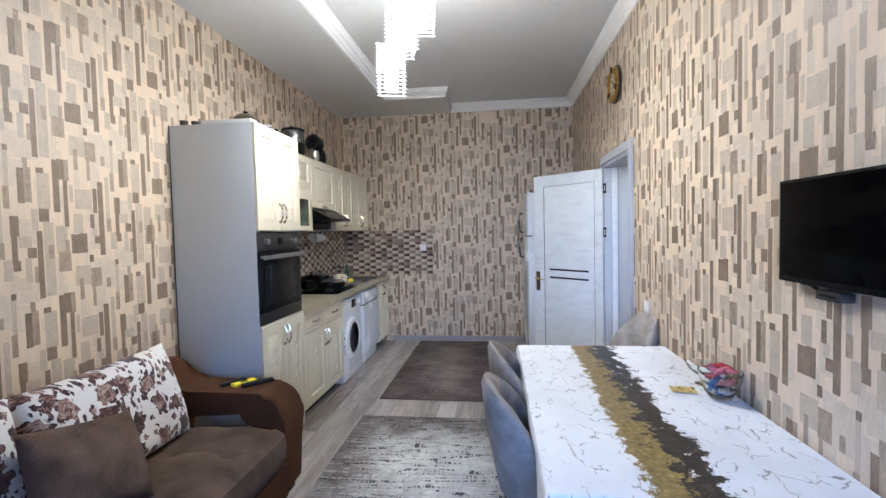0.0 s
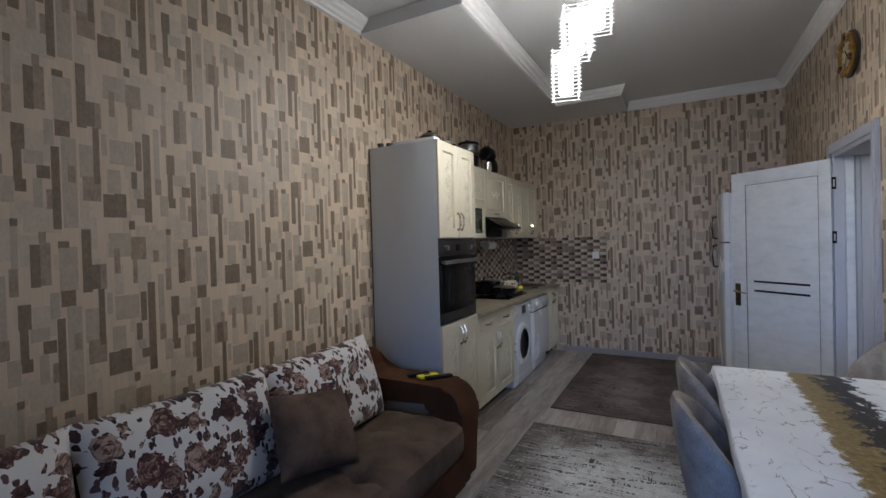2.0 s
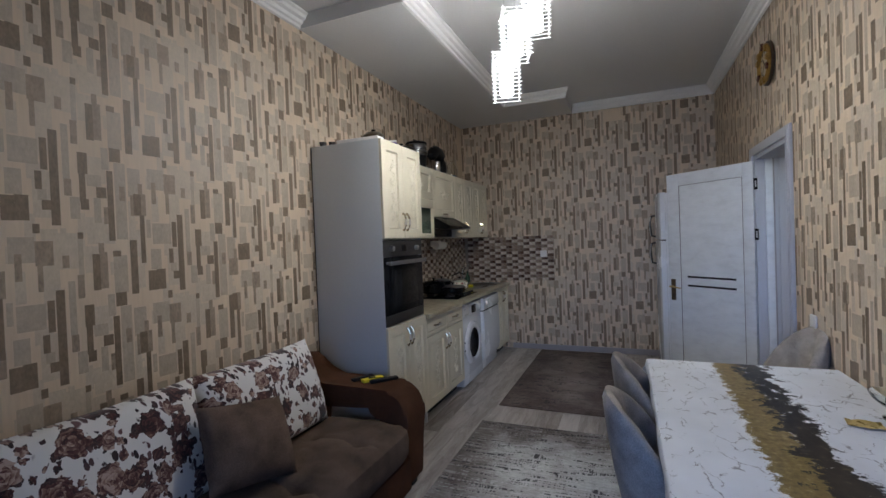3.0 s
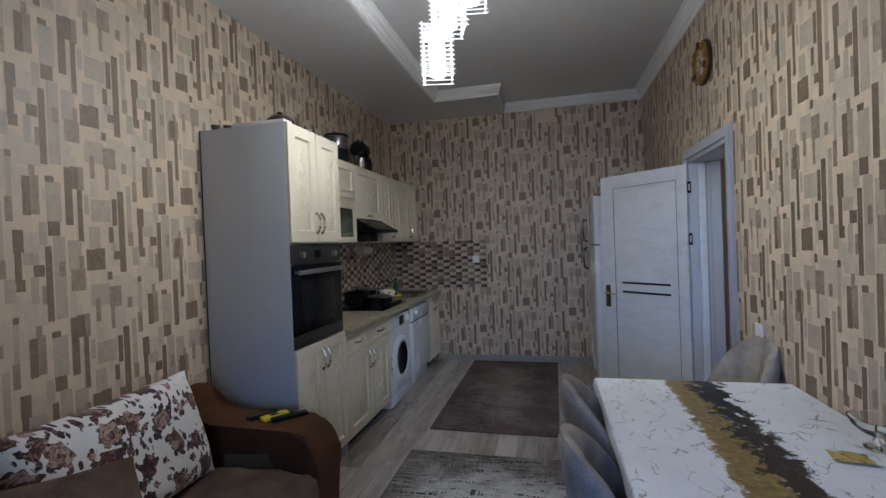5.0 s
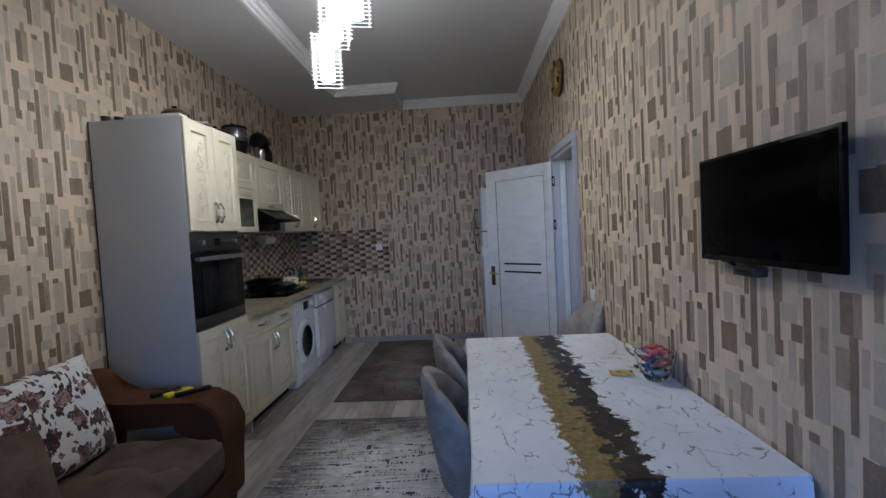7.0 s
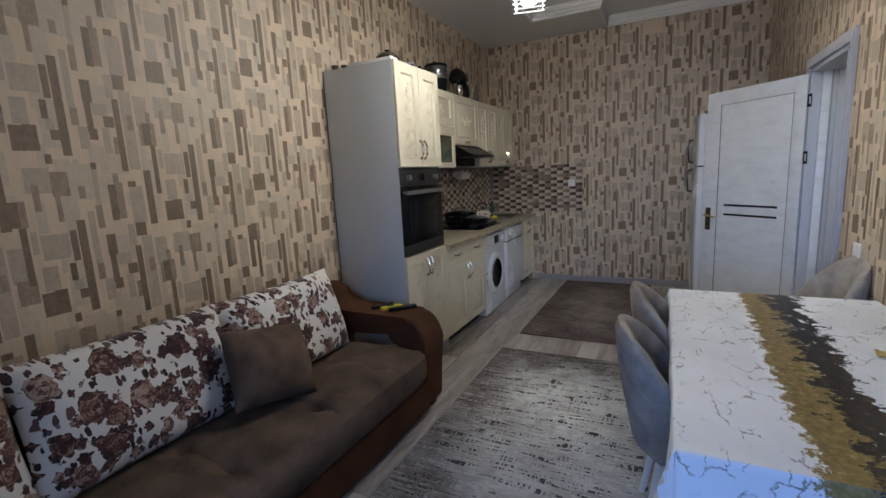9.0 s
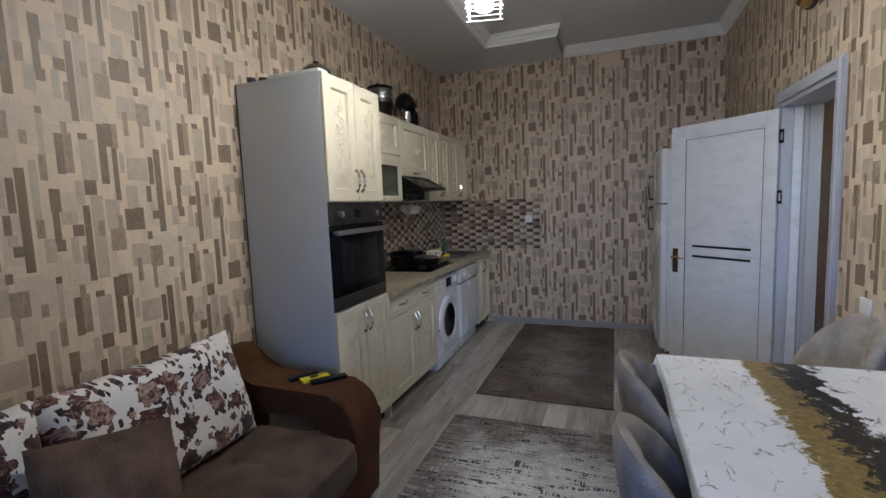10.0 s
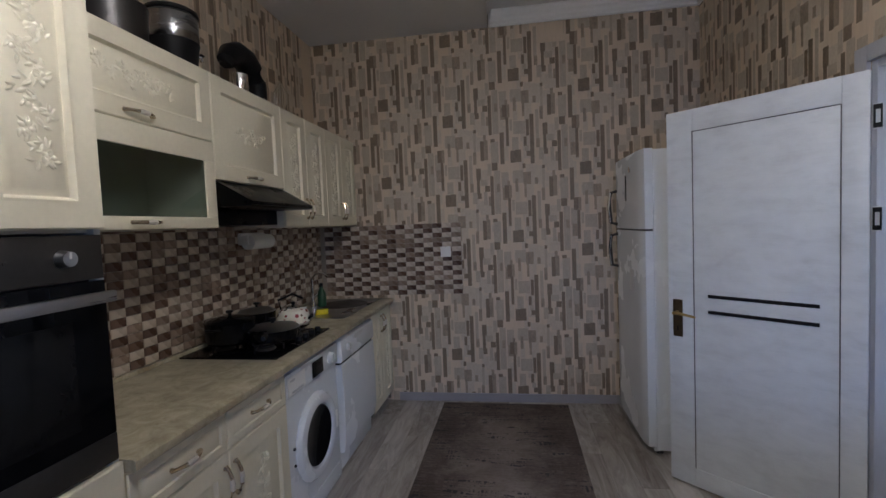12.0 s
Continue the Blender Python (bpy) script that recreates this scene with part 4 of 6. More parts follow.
# drawer and door base unit
base = thing("base_cabinet", "ivory base cabinet with a drawer front and carved doors", "cabinet", at_wall(0, Y_BASE))
bw = Y_WASH - Y_BASE
part("body", box(0.012, FRONT - 0.001, 0.001, bw - 0.001, 0.10, 0.832), M_BODY, base)
# black board in place of the shaded gap below the doors
part("gap_shade_board", box(0.48, 0.5, 0.001, bw - 0.001, 0.0, 0.0995), M_BLACKM, base)
for k, (a, b) in enumerate(((0.0, bw / 2), (bw / 2, bw))):
    dr = part("drawer_front", ring_panel(b - a - 0.004, 0.146, [(0, 0.015), (0.004, 0.019), (0.032, 0.019), (0.037, 0.0135), (0.045, 0.017)]), M_IVORY, base)
    dr.location = (FRONT, a + 0.002, 0.684)
    bow_handle(dr, (b - a) / 2, 0.073, 0.13, False, 0.017)
    cab_door(base, FRONT, a, b, 0.10, 0.682, 8 + k, ("v", (b - a) - 0.03 if k == 0 else 0.026, 0.47))
for y in (0.05, bw - 0.05):
    part("foot", lathe([(0, 0), (0.022, 0), (0.018, 0.03), (0.018, 0.1)], 12, at=(0.44, y, 0)), M_RUBBER, base)

# end base unit under the sink
endc = thing("sink_cabinet", "ivory base cabinet with two carved doors", "cabinet", at_wall(0, Y_END))
ew = Y_WALL - Y_END
part("body", box(0.012, FRONT - 0.001, 0.001, ew - 0.001, 0.10, 0.832), M_BODY, endc)
# shade of the gap below, drawn as a black board
part("gap_shade_board", box(0.48, 0.5, 0.001, ew - 0.001, 0.0, 0.0995), M_BLACKM, endc)
cab_door(endc, FRONT, 0, ew / 2, 0.10, 0.83, 21, ("v", ew / 2 - 0.03, 0.62))
cab_door(endc, FRONT, ew / 2, ew, 0.10, 0.83, 22, ("v", 0.026, 0.62))

# worktop
outline = [(0.003, 0.834), (0.612, 0.834), (0.620, 0.840), (0.622, 0.852), (0.620, 0.866), (0.612, 0.872), (0.003, 0.872)]
bm = prism(outline, 0.0, 5.950 - Y_BASE, "y")
top_ob = link("worktop", bm, M_COUNTER, None, "", 40)
top_ob.matrix_world = at_wall(0, Y_BASE + 0.002)
tagged(top_ob, "cream stone-effect laminate worktop with rounded front edge", "worktop")
part("edge_strip", box(0.003, 0.018, 0.0, 5.950 - Y_BASE, 0.8725, 0.893, 0.004), M_COUNTER, top_ob)


def washer():
    m = thing("washing_machine", "white front-loading washing machine with dark porthole", "washing machine", at_wall(0.02, Y_WASH + 0.004))
    w, f, h = 0.598, 0.555, 0.826
    part("cabinet", box(0, f, 0, w, 0.012, h - 0.018, 0.008), M_WHITE, m)
    part("kick_panel", box(f - 0.004, f + 0.006, 0.006, w - 0.006, 0.016, 0.105, 0.004), M_WHITE, m)
    fascia = part("control_panel", box(f - 0.004, f + 0.012, 0.002, w - 0.002, 0.690, h - 0.022, 0.005), M_WHITE, m)
    part("drawer", box(f + 0.011, f + 0.015, 0.02, 0.19, 0.70, 0.785, 0.003), M_WHITEP, fascia)
    part("drawer_grip", box(f + 0.0145, f + 0.0165, 0.055, 0.165, 0.706, 0.716, 0.001), M_GREYP, fascia, "grey drawer grip")
    part("logo", box(f + 0.0148, f + 0.0158, 0.04, 0.085, 0.762, 0.772), M_GREYP, fascia)
    part("display", box(f + 0.011, f + 0.0145, 0.27, 0.40, 0.700, 0.782, 0.002), M_BLACK, fascia, "black display window")
    k_ob = part("program_knob", rod((f + 0.010, 0.49, 0.745), (f + 0.034, 0.49, 0.745), 0.033, 0.027, 24), M_WHITEP, fascia)
    part("knob_ridge", box(f + 0.033, f + 0.040, 0.486, 0.494, 0.722, 0.768, 0.002), M_GREYP, k_ob)
    cy, cz = 0.30, 0.395
    ringp = [(0.150, 0), (0.222, 0), (0.222, 0.010), (0.208, 0.028), (0.182, 0.036), (0.160, 0.030), (0.150, 0.012)]
    bm = lathe(ringp + [ringp[0]], 40)
    bmesh.ops.transform(bm, matrix=pose(f - 0.002, cy, cz, 0, 90, 0), verts=bm.verts)
    dr = part("door", bm, M_WHITE, m, "white porthole ring")
    bm = lathe([(0, -0.005), (0.10, -0.003), (0.151, 0.012), (0.149, 0.018), (0.095, 0.002), (0, 0.0)], 36)
    bmesh.ops.transform(bm, matrix=pose(f + 0.002, cy, cz, 0, 90, 0), verts=bm.verts)
    part("porthole", bm, M_GLASSB, dr, "dark convex porthole glass")
    part("latch", box(f + 0.02, f + 0.036, cy + 0.185, cy + 0.21, cz - 0.05, cz + 0.05, 0.006), M_WHITEP, dr)
    for z in (cz - 0.04, cz + 0.04):
        part("hinge_pin", rod((f - 0.002, cy - 0.235, z), (f + 0.008, cy - 0.235, z), 0.007, seg=10), M_BLACKM, m)
    for y in (0.06, w - 0.06):
        for x in (0.06, f - 0.06):
            part("foot", lathe([(0, 0), (0.02, 0), (0.02, 0.012), (0, 0.012)], 12, at=(x, y, 0)), M_RUBBER, m)


washer()


def dishwasher():
    m = thing("dishwasher", "white freestanding dishwasher under the worktop", "dishwasher", at_wall(0.02, Y_DISH + 0.004))
    w, f, h = 0.600, 0.560, 0.826
    part("cabinet", box(0, f - 0.02, 0, w, 0.012, h - 0.012, 0.006), M_WHITE, m)
    bm = prism([(f - 0.02, 0.13), (f + 0.012, 0.13), (f + 0.026, 0.20), (f + 0.030, 0.45), (f + 0.024, 0.66), (f - 0.02, 0.66)], 0.004, w - 0.004, "y", 0.003)
    part("door", bm, M_WHITE, m)
    fascia = part("control_panel", prism([(f - 0.02, 0.672), (f + 0.018, 0.672), (f + 0.030, 0.69), (f + 0.026, 0.80), (f + 0.012, 0.81), (f - 0.02, 0.81)], 0.004, w - 0.004, "y", 0.003), M_WHITE, m)
    # black strip fills the gap above the door to give its shade
    part("gap_shade_strip", box(f - 0.018, f + 0.014, 0.008, w - 0.008, 0.6605, 0.6715), M_BLACKM, m)
    k_ob = part("knob", rod((f + 0.024, 0.10, 0.748), (f + 0.046, 0.10, 0.748), 0.026, 0.020, 20), M_WHITEP, fascia)
    part("knob_ridge", box(f + 0.045, f + 0.050, 0.096, 0.104, 0.73, 0.766, 0.0015), M_GREYP, k_ob)
    part("grip", box(f + 0.024, f + 0.031, 0.22, 0.38, 0.765, 0.79, 0.003), M_GREYP, fascia)
    part("kick_panel", box(f - 0.06, f - 0.03, 0.004, w - 0.004, 0.02, 0.128, 0.003), M_WHITE, m)
    for y in (0.05, w - 0.05):
        part("foot", lathe([(0, 0), (0.02, 0), (0.02, 0.012), (0, 0.012)], 12, at=(f - 0.08, y, 0)), M_RUBBER, m)


dishwasher()

# wall units
UZ0, UZ1, UF = 1.487, 2.168, 0.322
Y_U = [3.384, 4.178, 4.772, 5.370, 5.950]


def wall_unit(label, y0, y1, z0, hollow=False):
    m = thing("wall_cabinet", label, "cabinet", at_wall(0, y0), group="ivory wall cabinets")
    w = y1 - y0
    if not hollow:
        part("body", box(0.002, UF - 0.001, 0.001, w - 0.001, z0, UZ1), M_BODY, m)
    else:
        part("back", box(0.002, 0.012, 0.001, w - 0.001, z0, UZ1), M_BODY, m)
        part("side", box(0.012, UF - 0.001, 0.001, 0.018, z0, UZ1), M_BODY, m)
        part("side", box(0.012, UF - 0.001, w - 0.018, w - 0.001, z0, UZ1), M_BODY, m)
        for z in (z0, z0 + 0.36, UZ1 - 0.017):
            part("shelf", box(0.012, UF - 0.003, 0.0182, w - 0.0182, z, z + 0.016), M_BODY, m)
    return m, w


m, w = wall_unit("ivory wall cabinet with a flap over a small glass door", Y_U[0], Y_U[1], UZ0, True)
cab_door(m, UF, 0, w, 1.862, UZ1 + 0.002, 31, ("h", w / 2, 0.03), "across", "flap")
bm = bmesh.new()
gh = 1.860 - UZ0
for a, b, c, d in ((0.002, w - 0.002, 0, 0.046), (0.002, w - 0.002, gh - 0.085, gh), (0.002, 0.062, 0.0465, gh - 0.0855), (w - 0.062, w - 0.002, 0.0465, gh - 0.0855)):
    box(0, 0.019, a, b, c, d, 0.003, bm=bm)
flap = part("glass_flap", bm, M_IVORY, m, "ivory framed flap with smoked glass")
flap.location = (UF, 0, UZ0)
gp = part("pane", box(0.007, 0.011, 0.0625, w - 0.0625, 0.0465, gh - 0.0855), M_SMOKE, flap, "smoked glass pane")
gp.visible_shadow = False
bow_handle(flap, w / 2, 0.024, 0.13, False, 0.019)
m, w = wall_unit("short ivory wall cabinet above the cooker hood", Y_U[1], Y_U[2], 1.70)
cab_door(m, UF, 0, w, 1.70, UZ1 + 0.002, 32, ("h", w / 2, 0.03), "across", "flap")
for a, b in ((Y_U[2], Y_U[3]), (Y_U[3], Y_U[4])):
    m, w = wall_unit("ivory wall cabinet with two narrow carved doors", a, b, UZ0)
    cab_door(m, UF, 0, w / 2, UZ0, UZ1 + 0.002, 33, ("v", w / 2 - 0.03, 0.11))
    cab_door(m, UF, w / 2, w, UZ0, UZ1 + 0.002, 34, ("v", 0.026, 0.11))

# cooker hood
hood = thing("cooker_hood", "slim black slanted cooker hood under the wall cabinet", "cooker hood", at_wall(0, Y_U[1] + 0.003))
hw = Y_U[2] - Y_U[1] - 0.006
part("body", box(0.003, 0.30, 0, hw, 1.585, 1.698, 0.004), M_TVCASE, hood, "black hood body")
part("visor", prism([(0.18, 1.698), (0.335, 1.698), (0.505, 1.600), (0.508, 1.585), (0.498, 1.578), (0.18, 1.578)], -0.001, hw + 0.001, "y", 0.004), M_TVCASE, hood, "black slanted visor")
part("visor_grip", box(0.500, 0.516, 0.02, hw - 0.02, 1.583, 1.593, 0.003), M_TVCASE, hood)
part("lower_panel", box(0.01, 0.29, 0.004, hw - 0.004, 1.500, 1.5845, 0.004), M_TVCASE, hood)

# paper roll under the hood
roll = thing("paper_roll_holder", "white kitchen paper roll holder on the tiled wall", "paper holder", at_wall(0.005, 4.93, 1.385))
part("bracket", box(0, 0.03, -0.13, 0.13, 0.035, 0.075, 0.01), M_WHITEP, roll)
part("roll", rod((0.06, -0.115, 0.02), (0.06, 0.115, 0.02), 0.045, seg=20), M_PAPERT, roll)
for y in (-0.128, 0.118):
    part("arm", box(0.0, 0.07, y, y + 0.01, 0.005, 0.06, 0.003), M_WHITEP, roll)

# hob, pots and sink
hob = thing("gas_hob", "black glass gas hob set into the worktop", "hob", at_wall(0.035, 4.245, 0.872))
part("glass_plate", box(0, 0.50, 0, 0.60, 0.001, 0.010, 0.003), M_BLACK, hob)
for x, y in ((0.14, 0.15), (0.36, 0.15), (0.14, 0.43), (0.36, 0.43)):
    b_ob = part("burner", lathe([(0, 0.028), (0.034, 0.028), (0.036, 0.024), (0.044, 0.020), (0.048, 0.010), (0, 0.010)], 20, at=(x, y, 0)), M_DSTEEL, hob)
    bm = bmesh.new()
    for a in range(4):
        c, s_ = math.cos(a * math.pi / 2), math.sin(a * math.pi / 2)
        tube([(x + 0.095 * c, y + 0.095 * s_, 0.012), (x + 0.095 * c, y + 0.095 * s_, 0.040), (x + 0.03 * c, y + 0.03 * s_, 0.042)], 0.0045, 6, bm=bm)
    tube([(x + 0.06 * math.cos(q * math.tau / 12), y + 0.06 * math.sin(q * math.tau / 12), 0.041) for q in range(12)], 0.0045, 6, bm=bm, closed=True)
    part("grate", bm, M_BLACKM, b_ob)
for k in range(4):
    part("knob", lathe([(0, 0.034), (0.015, 0.034), (0.018, 0.012), (0, 0.012)], 14, at=(0.46, 0.30 + 0.075 * k, 0)), M_BLACKM, hob)


def pan(name, label, x, y, z, r, h, mat, lid=None, handles=2, long_handle=False):
    m = thing(name, label, "cookware", at_wall(x, y, z))
    part("body", lathe([(0, 0), (r * 0.86, 0), (r * 0.97, h * 0.12), (r, h), (r + 0.004, h + 0.002), (r - 0.004, h), (r - 0.006, h * 0.15), (0, 0.006)], 28), mat, m)
    if lid:
        l_ob = part("lid", lathe([(r + 0.002, h + 0.003), (r * 0.9, h + 0.014), (r * 0.4, h + 0.026), (0, h + 0.028)], 28), lid, m)
        part("lid_knob", lathe([(0, h + 0.026), (0.008, h + 0.028), (0.008, h + 0.040), (0.018, h + 0.046), (0.016, h + 0.054), (0, h + 0.056)], 14), M_BLACKM, l_ob)
    for k in range(handles):
        s_ = 1 if k == 0 else -1
        part("handle", tube([(-0.03, s_ * (r - 0.002), h * 0.8), (-0.025, s_ * (r + 0.03), h * 0.85), (0.025, s_ * (r + 0.03), h * 0.85), (0.03, s_ * (r - 0.002), h * 0.8)], 0.005, 7), M_BLACKM, m)
    if long_handle:
        part("long_handle", tube([(0.02, -r + 0.004, h * 0.8), (0.08, -r - 0.07, h + 0.01), (0.12, -r - 0.16, h + 0.02)], [0.008, 0.010, 0.011], 8), M_BLACKM, m)
    return m


TOPZ = 0.872 + 0.046
pan("stock_pot", "black enamelled pot standing on the gas hob", 0.21, 4.395, TOPZ, 0.118, 0.105, M_BLACK, M_BLACK)
pan("frying_pan", "black frying pan with steel lid on the gas hob", 0.395, 4.47, TOPZ, 0.130, 0.050, M_BLACK, M_STEEL, 0, True)
pan("saucepan", "dark saucepan with glass lid on the gas hob", 0.18, 4.68, TOPZ, 0.10, 0.095, M_BLACK, M_STEEL)


def spotted():
    mat, nt, b, tc = shader("spotted_enamel", 0.2)
    vo = nt.nodes.new("ShaderNodeTexVoronoi")
    vo.inputs["Scale"].default_value = 32
    nt.links.new(tc.outputs["Object"], vo.inputs["Vector"])
    sep = nt.nodes.new("ShaderNodeSeparateColor")
    nt.links.new(vo.outputs["Color"], sep.inputs[0])
    spot = ramp_node(nt, sep.outputs[0], [(0.3, (0.10, 0.05, 0.02)), (0.6, (0.30, 0.05, 0.05))])
    nt.links.new(mixed(nt, calc(nt, "SUBTRACT", 1.0, step(nt, vo.outputs["Distance"], 0.33, 0.36)), (0.74, 0.68, 0.55), spot), b.inputs["Base Color"])
    return mat


kettle = thing("enamel_kettle", "cream enamel teapot with brown spots on the hob", "kettle", at_wall(0.372, 4.735, TOPZ))
part("body", lathe([(0, 0), (0.075, 0), (0.092, 0.03), (0.094, 0.06), (0.078, 0.095), (0.045, 0.108), (0, 0.110)], 28), spotted(), kettle)
part("base_ring", lathe([(0.076, 0.0), (0.094, 0.014), (0.096, 0.026), (0.090, 0.03)], 28), M_CHROME, kettle)
part("lid", lathe([(0.046, 0.108), (0.030, 0.120), (0, 0.124)], 20), M_CHROME, kettle)
part("lid_knob", lathe([(0, 0.122), (0.008, 0.124), (0.014, 0.138), (0, 0.146)], 12), M_BLACKM, kettle)
part("spout", tube([(0.085, 0, 0.05), (0.12, 0, 0.07), (0.135, 0, 0.10)], [0.016, 0.011, 0.008], 10), M_CHROME, kettle)
part("handle", tube([(-0.075, 0, 0.09), (-0.09, 0, 0.15), (0, 0, 0.185), (0.06, 0, 0.16)], 0.007, 8), M_BLACKM, kettle)

sink = thing("sink", "stainless steel inset sink with drainer edge", "sink", at_wall(0.08, 5.13, 0.872))
bm = sheet([[(0.0 + 0.44 * u, 0.74 * v, 0.004) for v in (0.0, 1.0)] for u in (0.0, 1.0)], 0.003)
part("rim", bm, M_STEEL, sink)
# no hollow here: the bowl's shade is the disc's dark colour
part("bowl", lathe([(0.19, 0.006), (0.186, 0.008), (0.17, 0.0075), (0, 0.0072)], 30, at=(0.22, 0.52, 0)), M_DSTEEL, sink, "flat dark steel disc standing in for the shaded bowl")
tapb = rod((0.03, 0.40, 0.005), (0.03, 0.40, 0.06), 0.02, 0.016)
tube([(0.03, 0.40, 0.05), (0.03, 0.40, 0.22), (0.06, 0.40, 0.26), (0.12, 0.40, 0.265), (0.16, 0.40, 0.235)], 0.010, 10, bm=tapb)
tap = part("tap", tapb, M_CHROME, sink, "chrome mixer tap")
part("tap_lever", tube([(0.03, 0.40, 0.07), (0.06, 0.43, 0.11)], [0.007, 0.009], 8), M_CHROME, tap)
bot = thing("soap_bottle", "dark green washing-up bottle beside the sink", "bottle", at_wall(0.16, 5.58, 0.8795))
part("bottle", lathe([(0, 0), (0.030, 0), (0.032, 0.02), (0.032, 0.10), (0.014, 0.135), (0.012, 0.15), (0, 0.15)], 18), M_GREEN, bot)
part("cap", lathe([(0.013, 0.15), (0.013, 0.175), (0, 0.18)], 12), M_BLACKM, bot)
spg = link("sponge", box(-0.045, 0.045, -0.03, 0.03, 0, 0.035, 0.008), M_YELLOW, None, "", 40)
spg.matrix_world = at_wall(0.30, 5.26, 0.8795, 20)
tagged(spg, "yellow washing-up sponge on the worktop", "sponge")

# ---- on top of the cabinets ----
urn = thing("electric_urn", "black and steel electric thermo pot on the wall cabinets", "thermo pot", at_wall(0.17, 4.19, UZ1 + 0.004))
part("base", lathe([(0, 0), (0.080, 0), (0.090, 0.02), (0.101, 0.115), (0.106, 0.135), (0.104, 0.136)], 28), M_BLACKM, urn)
part("body", lathe([(0.102, 0.136), (0.104, 0.14), (0.104, 0.245), (0.101, 0.25)], 28), M_STEELD, urn, "brushed steel body")
lid_o = part("lid", lathe([(0.103, 0.25), (0.108, 0.256), (0.107, 0.268), (0.095, 0.276), (0.04, 0.280), (0, 0.280)], 28), M_BLACKM, urn)
part("lid_handle", tube([(0, -0.06, 0.276), (0, -0.045, 0.294), (0, 0.045, 0.294), (0, 0.06, 0.276)], 0.008, 8), M_BLACKM, lid_o)
tp = part("tap", tube([(0.02, 0.10, 0.12), (0.03, 0.135, 0.12), (0.03, 0.14, 0.10)], 0.008, 8), M_CHROME, urn)
part("tap_lever", box(0.02, 0.04, 0.125, 0.15, 0.125, 0.135, 0.003), M_BLACKM, tp)

cof = thing("stand_mixer", "black curved kitchen appliance with steel jug on the wall cabinets", "appliance", at_wall(0.16, 4.71, UZ1 + 0.004))
part("base_plate", box(-0.085, 0.085, -0.15, 0.19, 0.0, 0.035, 0.014, seg=3), M_BLACKM, cof)
part("housing", tube([(0, 0.140, 0.030), (0, 0.150, 0.090), (0, 0.135, 0.160), (0, 0.095, 0.222), (0, 0.035, 0.262), (0, -0.035, 0.268), (0, -0.095, 0.242), (0, -0.130, 0.200), (0, -0.138, 0.175)], [0.050, 0.054, 0.060, 0.066, 0.068, 0.066, 0.060, 0.048, 0.030], 18), M_BLACKM, cof, "black curved housing")
part("jug", lathe([(0, 0.036), (0.036, 0.036), (0.044, 0.08), (0.042, 0.150), (0.038, 0.154)], 22, at=(0.02, -0.05, 0)), M_CHROME, cof, "polished steel jug")
pan("steel_pot", "wide steel cooking pot on the wall cabinets", 0.17, 3.87, UZ1 + 0.004, 0.125, 0.15, M_DSTEEL, M_DSTEEL, 2)
tin = thing("purple_tin", "purple packet beside a steel pot on the wall cabinets", "packet", at_wall(0.20, 3.62, UZ1 + 0.004, 15))
part("packet", box(-0.06, 0.06, -0.05, 0.05, 0, 0.16, 0.012), material("purple_film", (0.10, 0.05, 0.22), 0.3, vary=0.25, scale=20), tin)
part("fold", box(-0.055, 0.055, -0.006, 0.006, 0.159, 0.185, 0.003), M_WHITEP, tin, "pale folded top")
btl = thing("plastic_bottle", "clear bottle with blue base on the wall cabinets", "bottle", at_wall(0.2, 5.06, UZ1 + 0.004))
part("bottle", lathe([(0, 0.001), (0.045, 0.001), (0.048, 0.05), (0.048, 0.16), (0.02, 0.20), (0.016, 0.225), (0, 0.225)], 20), M_CLEAR, btl)
part("sleeve", lathe([(0.0495, 0.0), (0.0505, 0.04), (0.0495, 0.045)], 20), M_BLUE, btl, "blue lower sleeve")

bowl = thing("lidded_pan", "dark lidded casserole on top of the tall cabinet", "cookware", at_wall(0.43, 2.96, 2.167))
part("body", lathe([(0, 0), (0.06, 0), (0.078, 0.036), (0.079, 0.042)], 26), M_BLACKM, bowl)
l_ob = part("lid", lathe([(0.082, 0.042), (0.079, 0.062), (0.054, 0.086), (0, 0.096)], 26), material("brown_enamel", (0.045, 0.033, 0.018), 0.3), bowl, "dark domed lid")
part("lid_knob", lathe([(0, 0.094), (0.01, 0.096), (0.018, 0.108), (0, 0.112)], 14), M_BLACKM, l_ob)
bx = link("flat_box", box(-0.165, 0.165, -0.045, 0.045, 0, 0.026, 0.004), M_WHITEP, None, "", 40)
bx.matrix_world = at_wall(0.385, 2.85, 2.167, 2)
tagged(bx, "flat white box lying on top of the tall cabinet", "box")
for k, (x, y) in enumerate(((0.08, 2.83), (0.14, 2.86))):
    j_ob = link("small_cup", lathe([(0, 0), (0.02, 0), (0.026, 0.035), (0.023, 0.035), (0.018, 0.004), (0, 0.004)], 16), M_DSTEEL, None, "", 40)
    j_ob.matrix_world = at_wall(x, y, 2.167)
    tagged(j_ob, "small dark cup on top of the tall cabinet", "cup", "cups on the cabinet")

# ---- fridge, its doors towards the kitchen run ----
fridge = thing("fridge_freezer", "white two-door fridge freezer beside the open door", "fridge", pose(0.615, 5.165, 0))
fw, fh = 0.70, 1.862
part("cabinet", box(0.062, 0.628, 0, fw, 0.03, fh - 0.006, 0.008), M_WHITE, fridge)
lower = part("lower_door", prism([(0.0605, 0.0)] + [(0.0 + 0.014 * (2 * t - 1) ** 12, fw * t) for t in [i / 14 for i in range(15)]] + [(0.0605, fw)], 0.055, 1.372, "z", 0.004), M_WHITE, fridge)
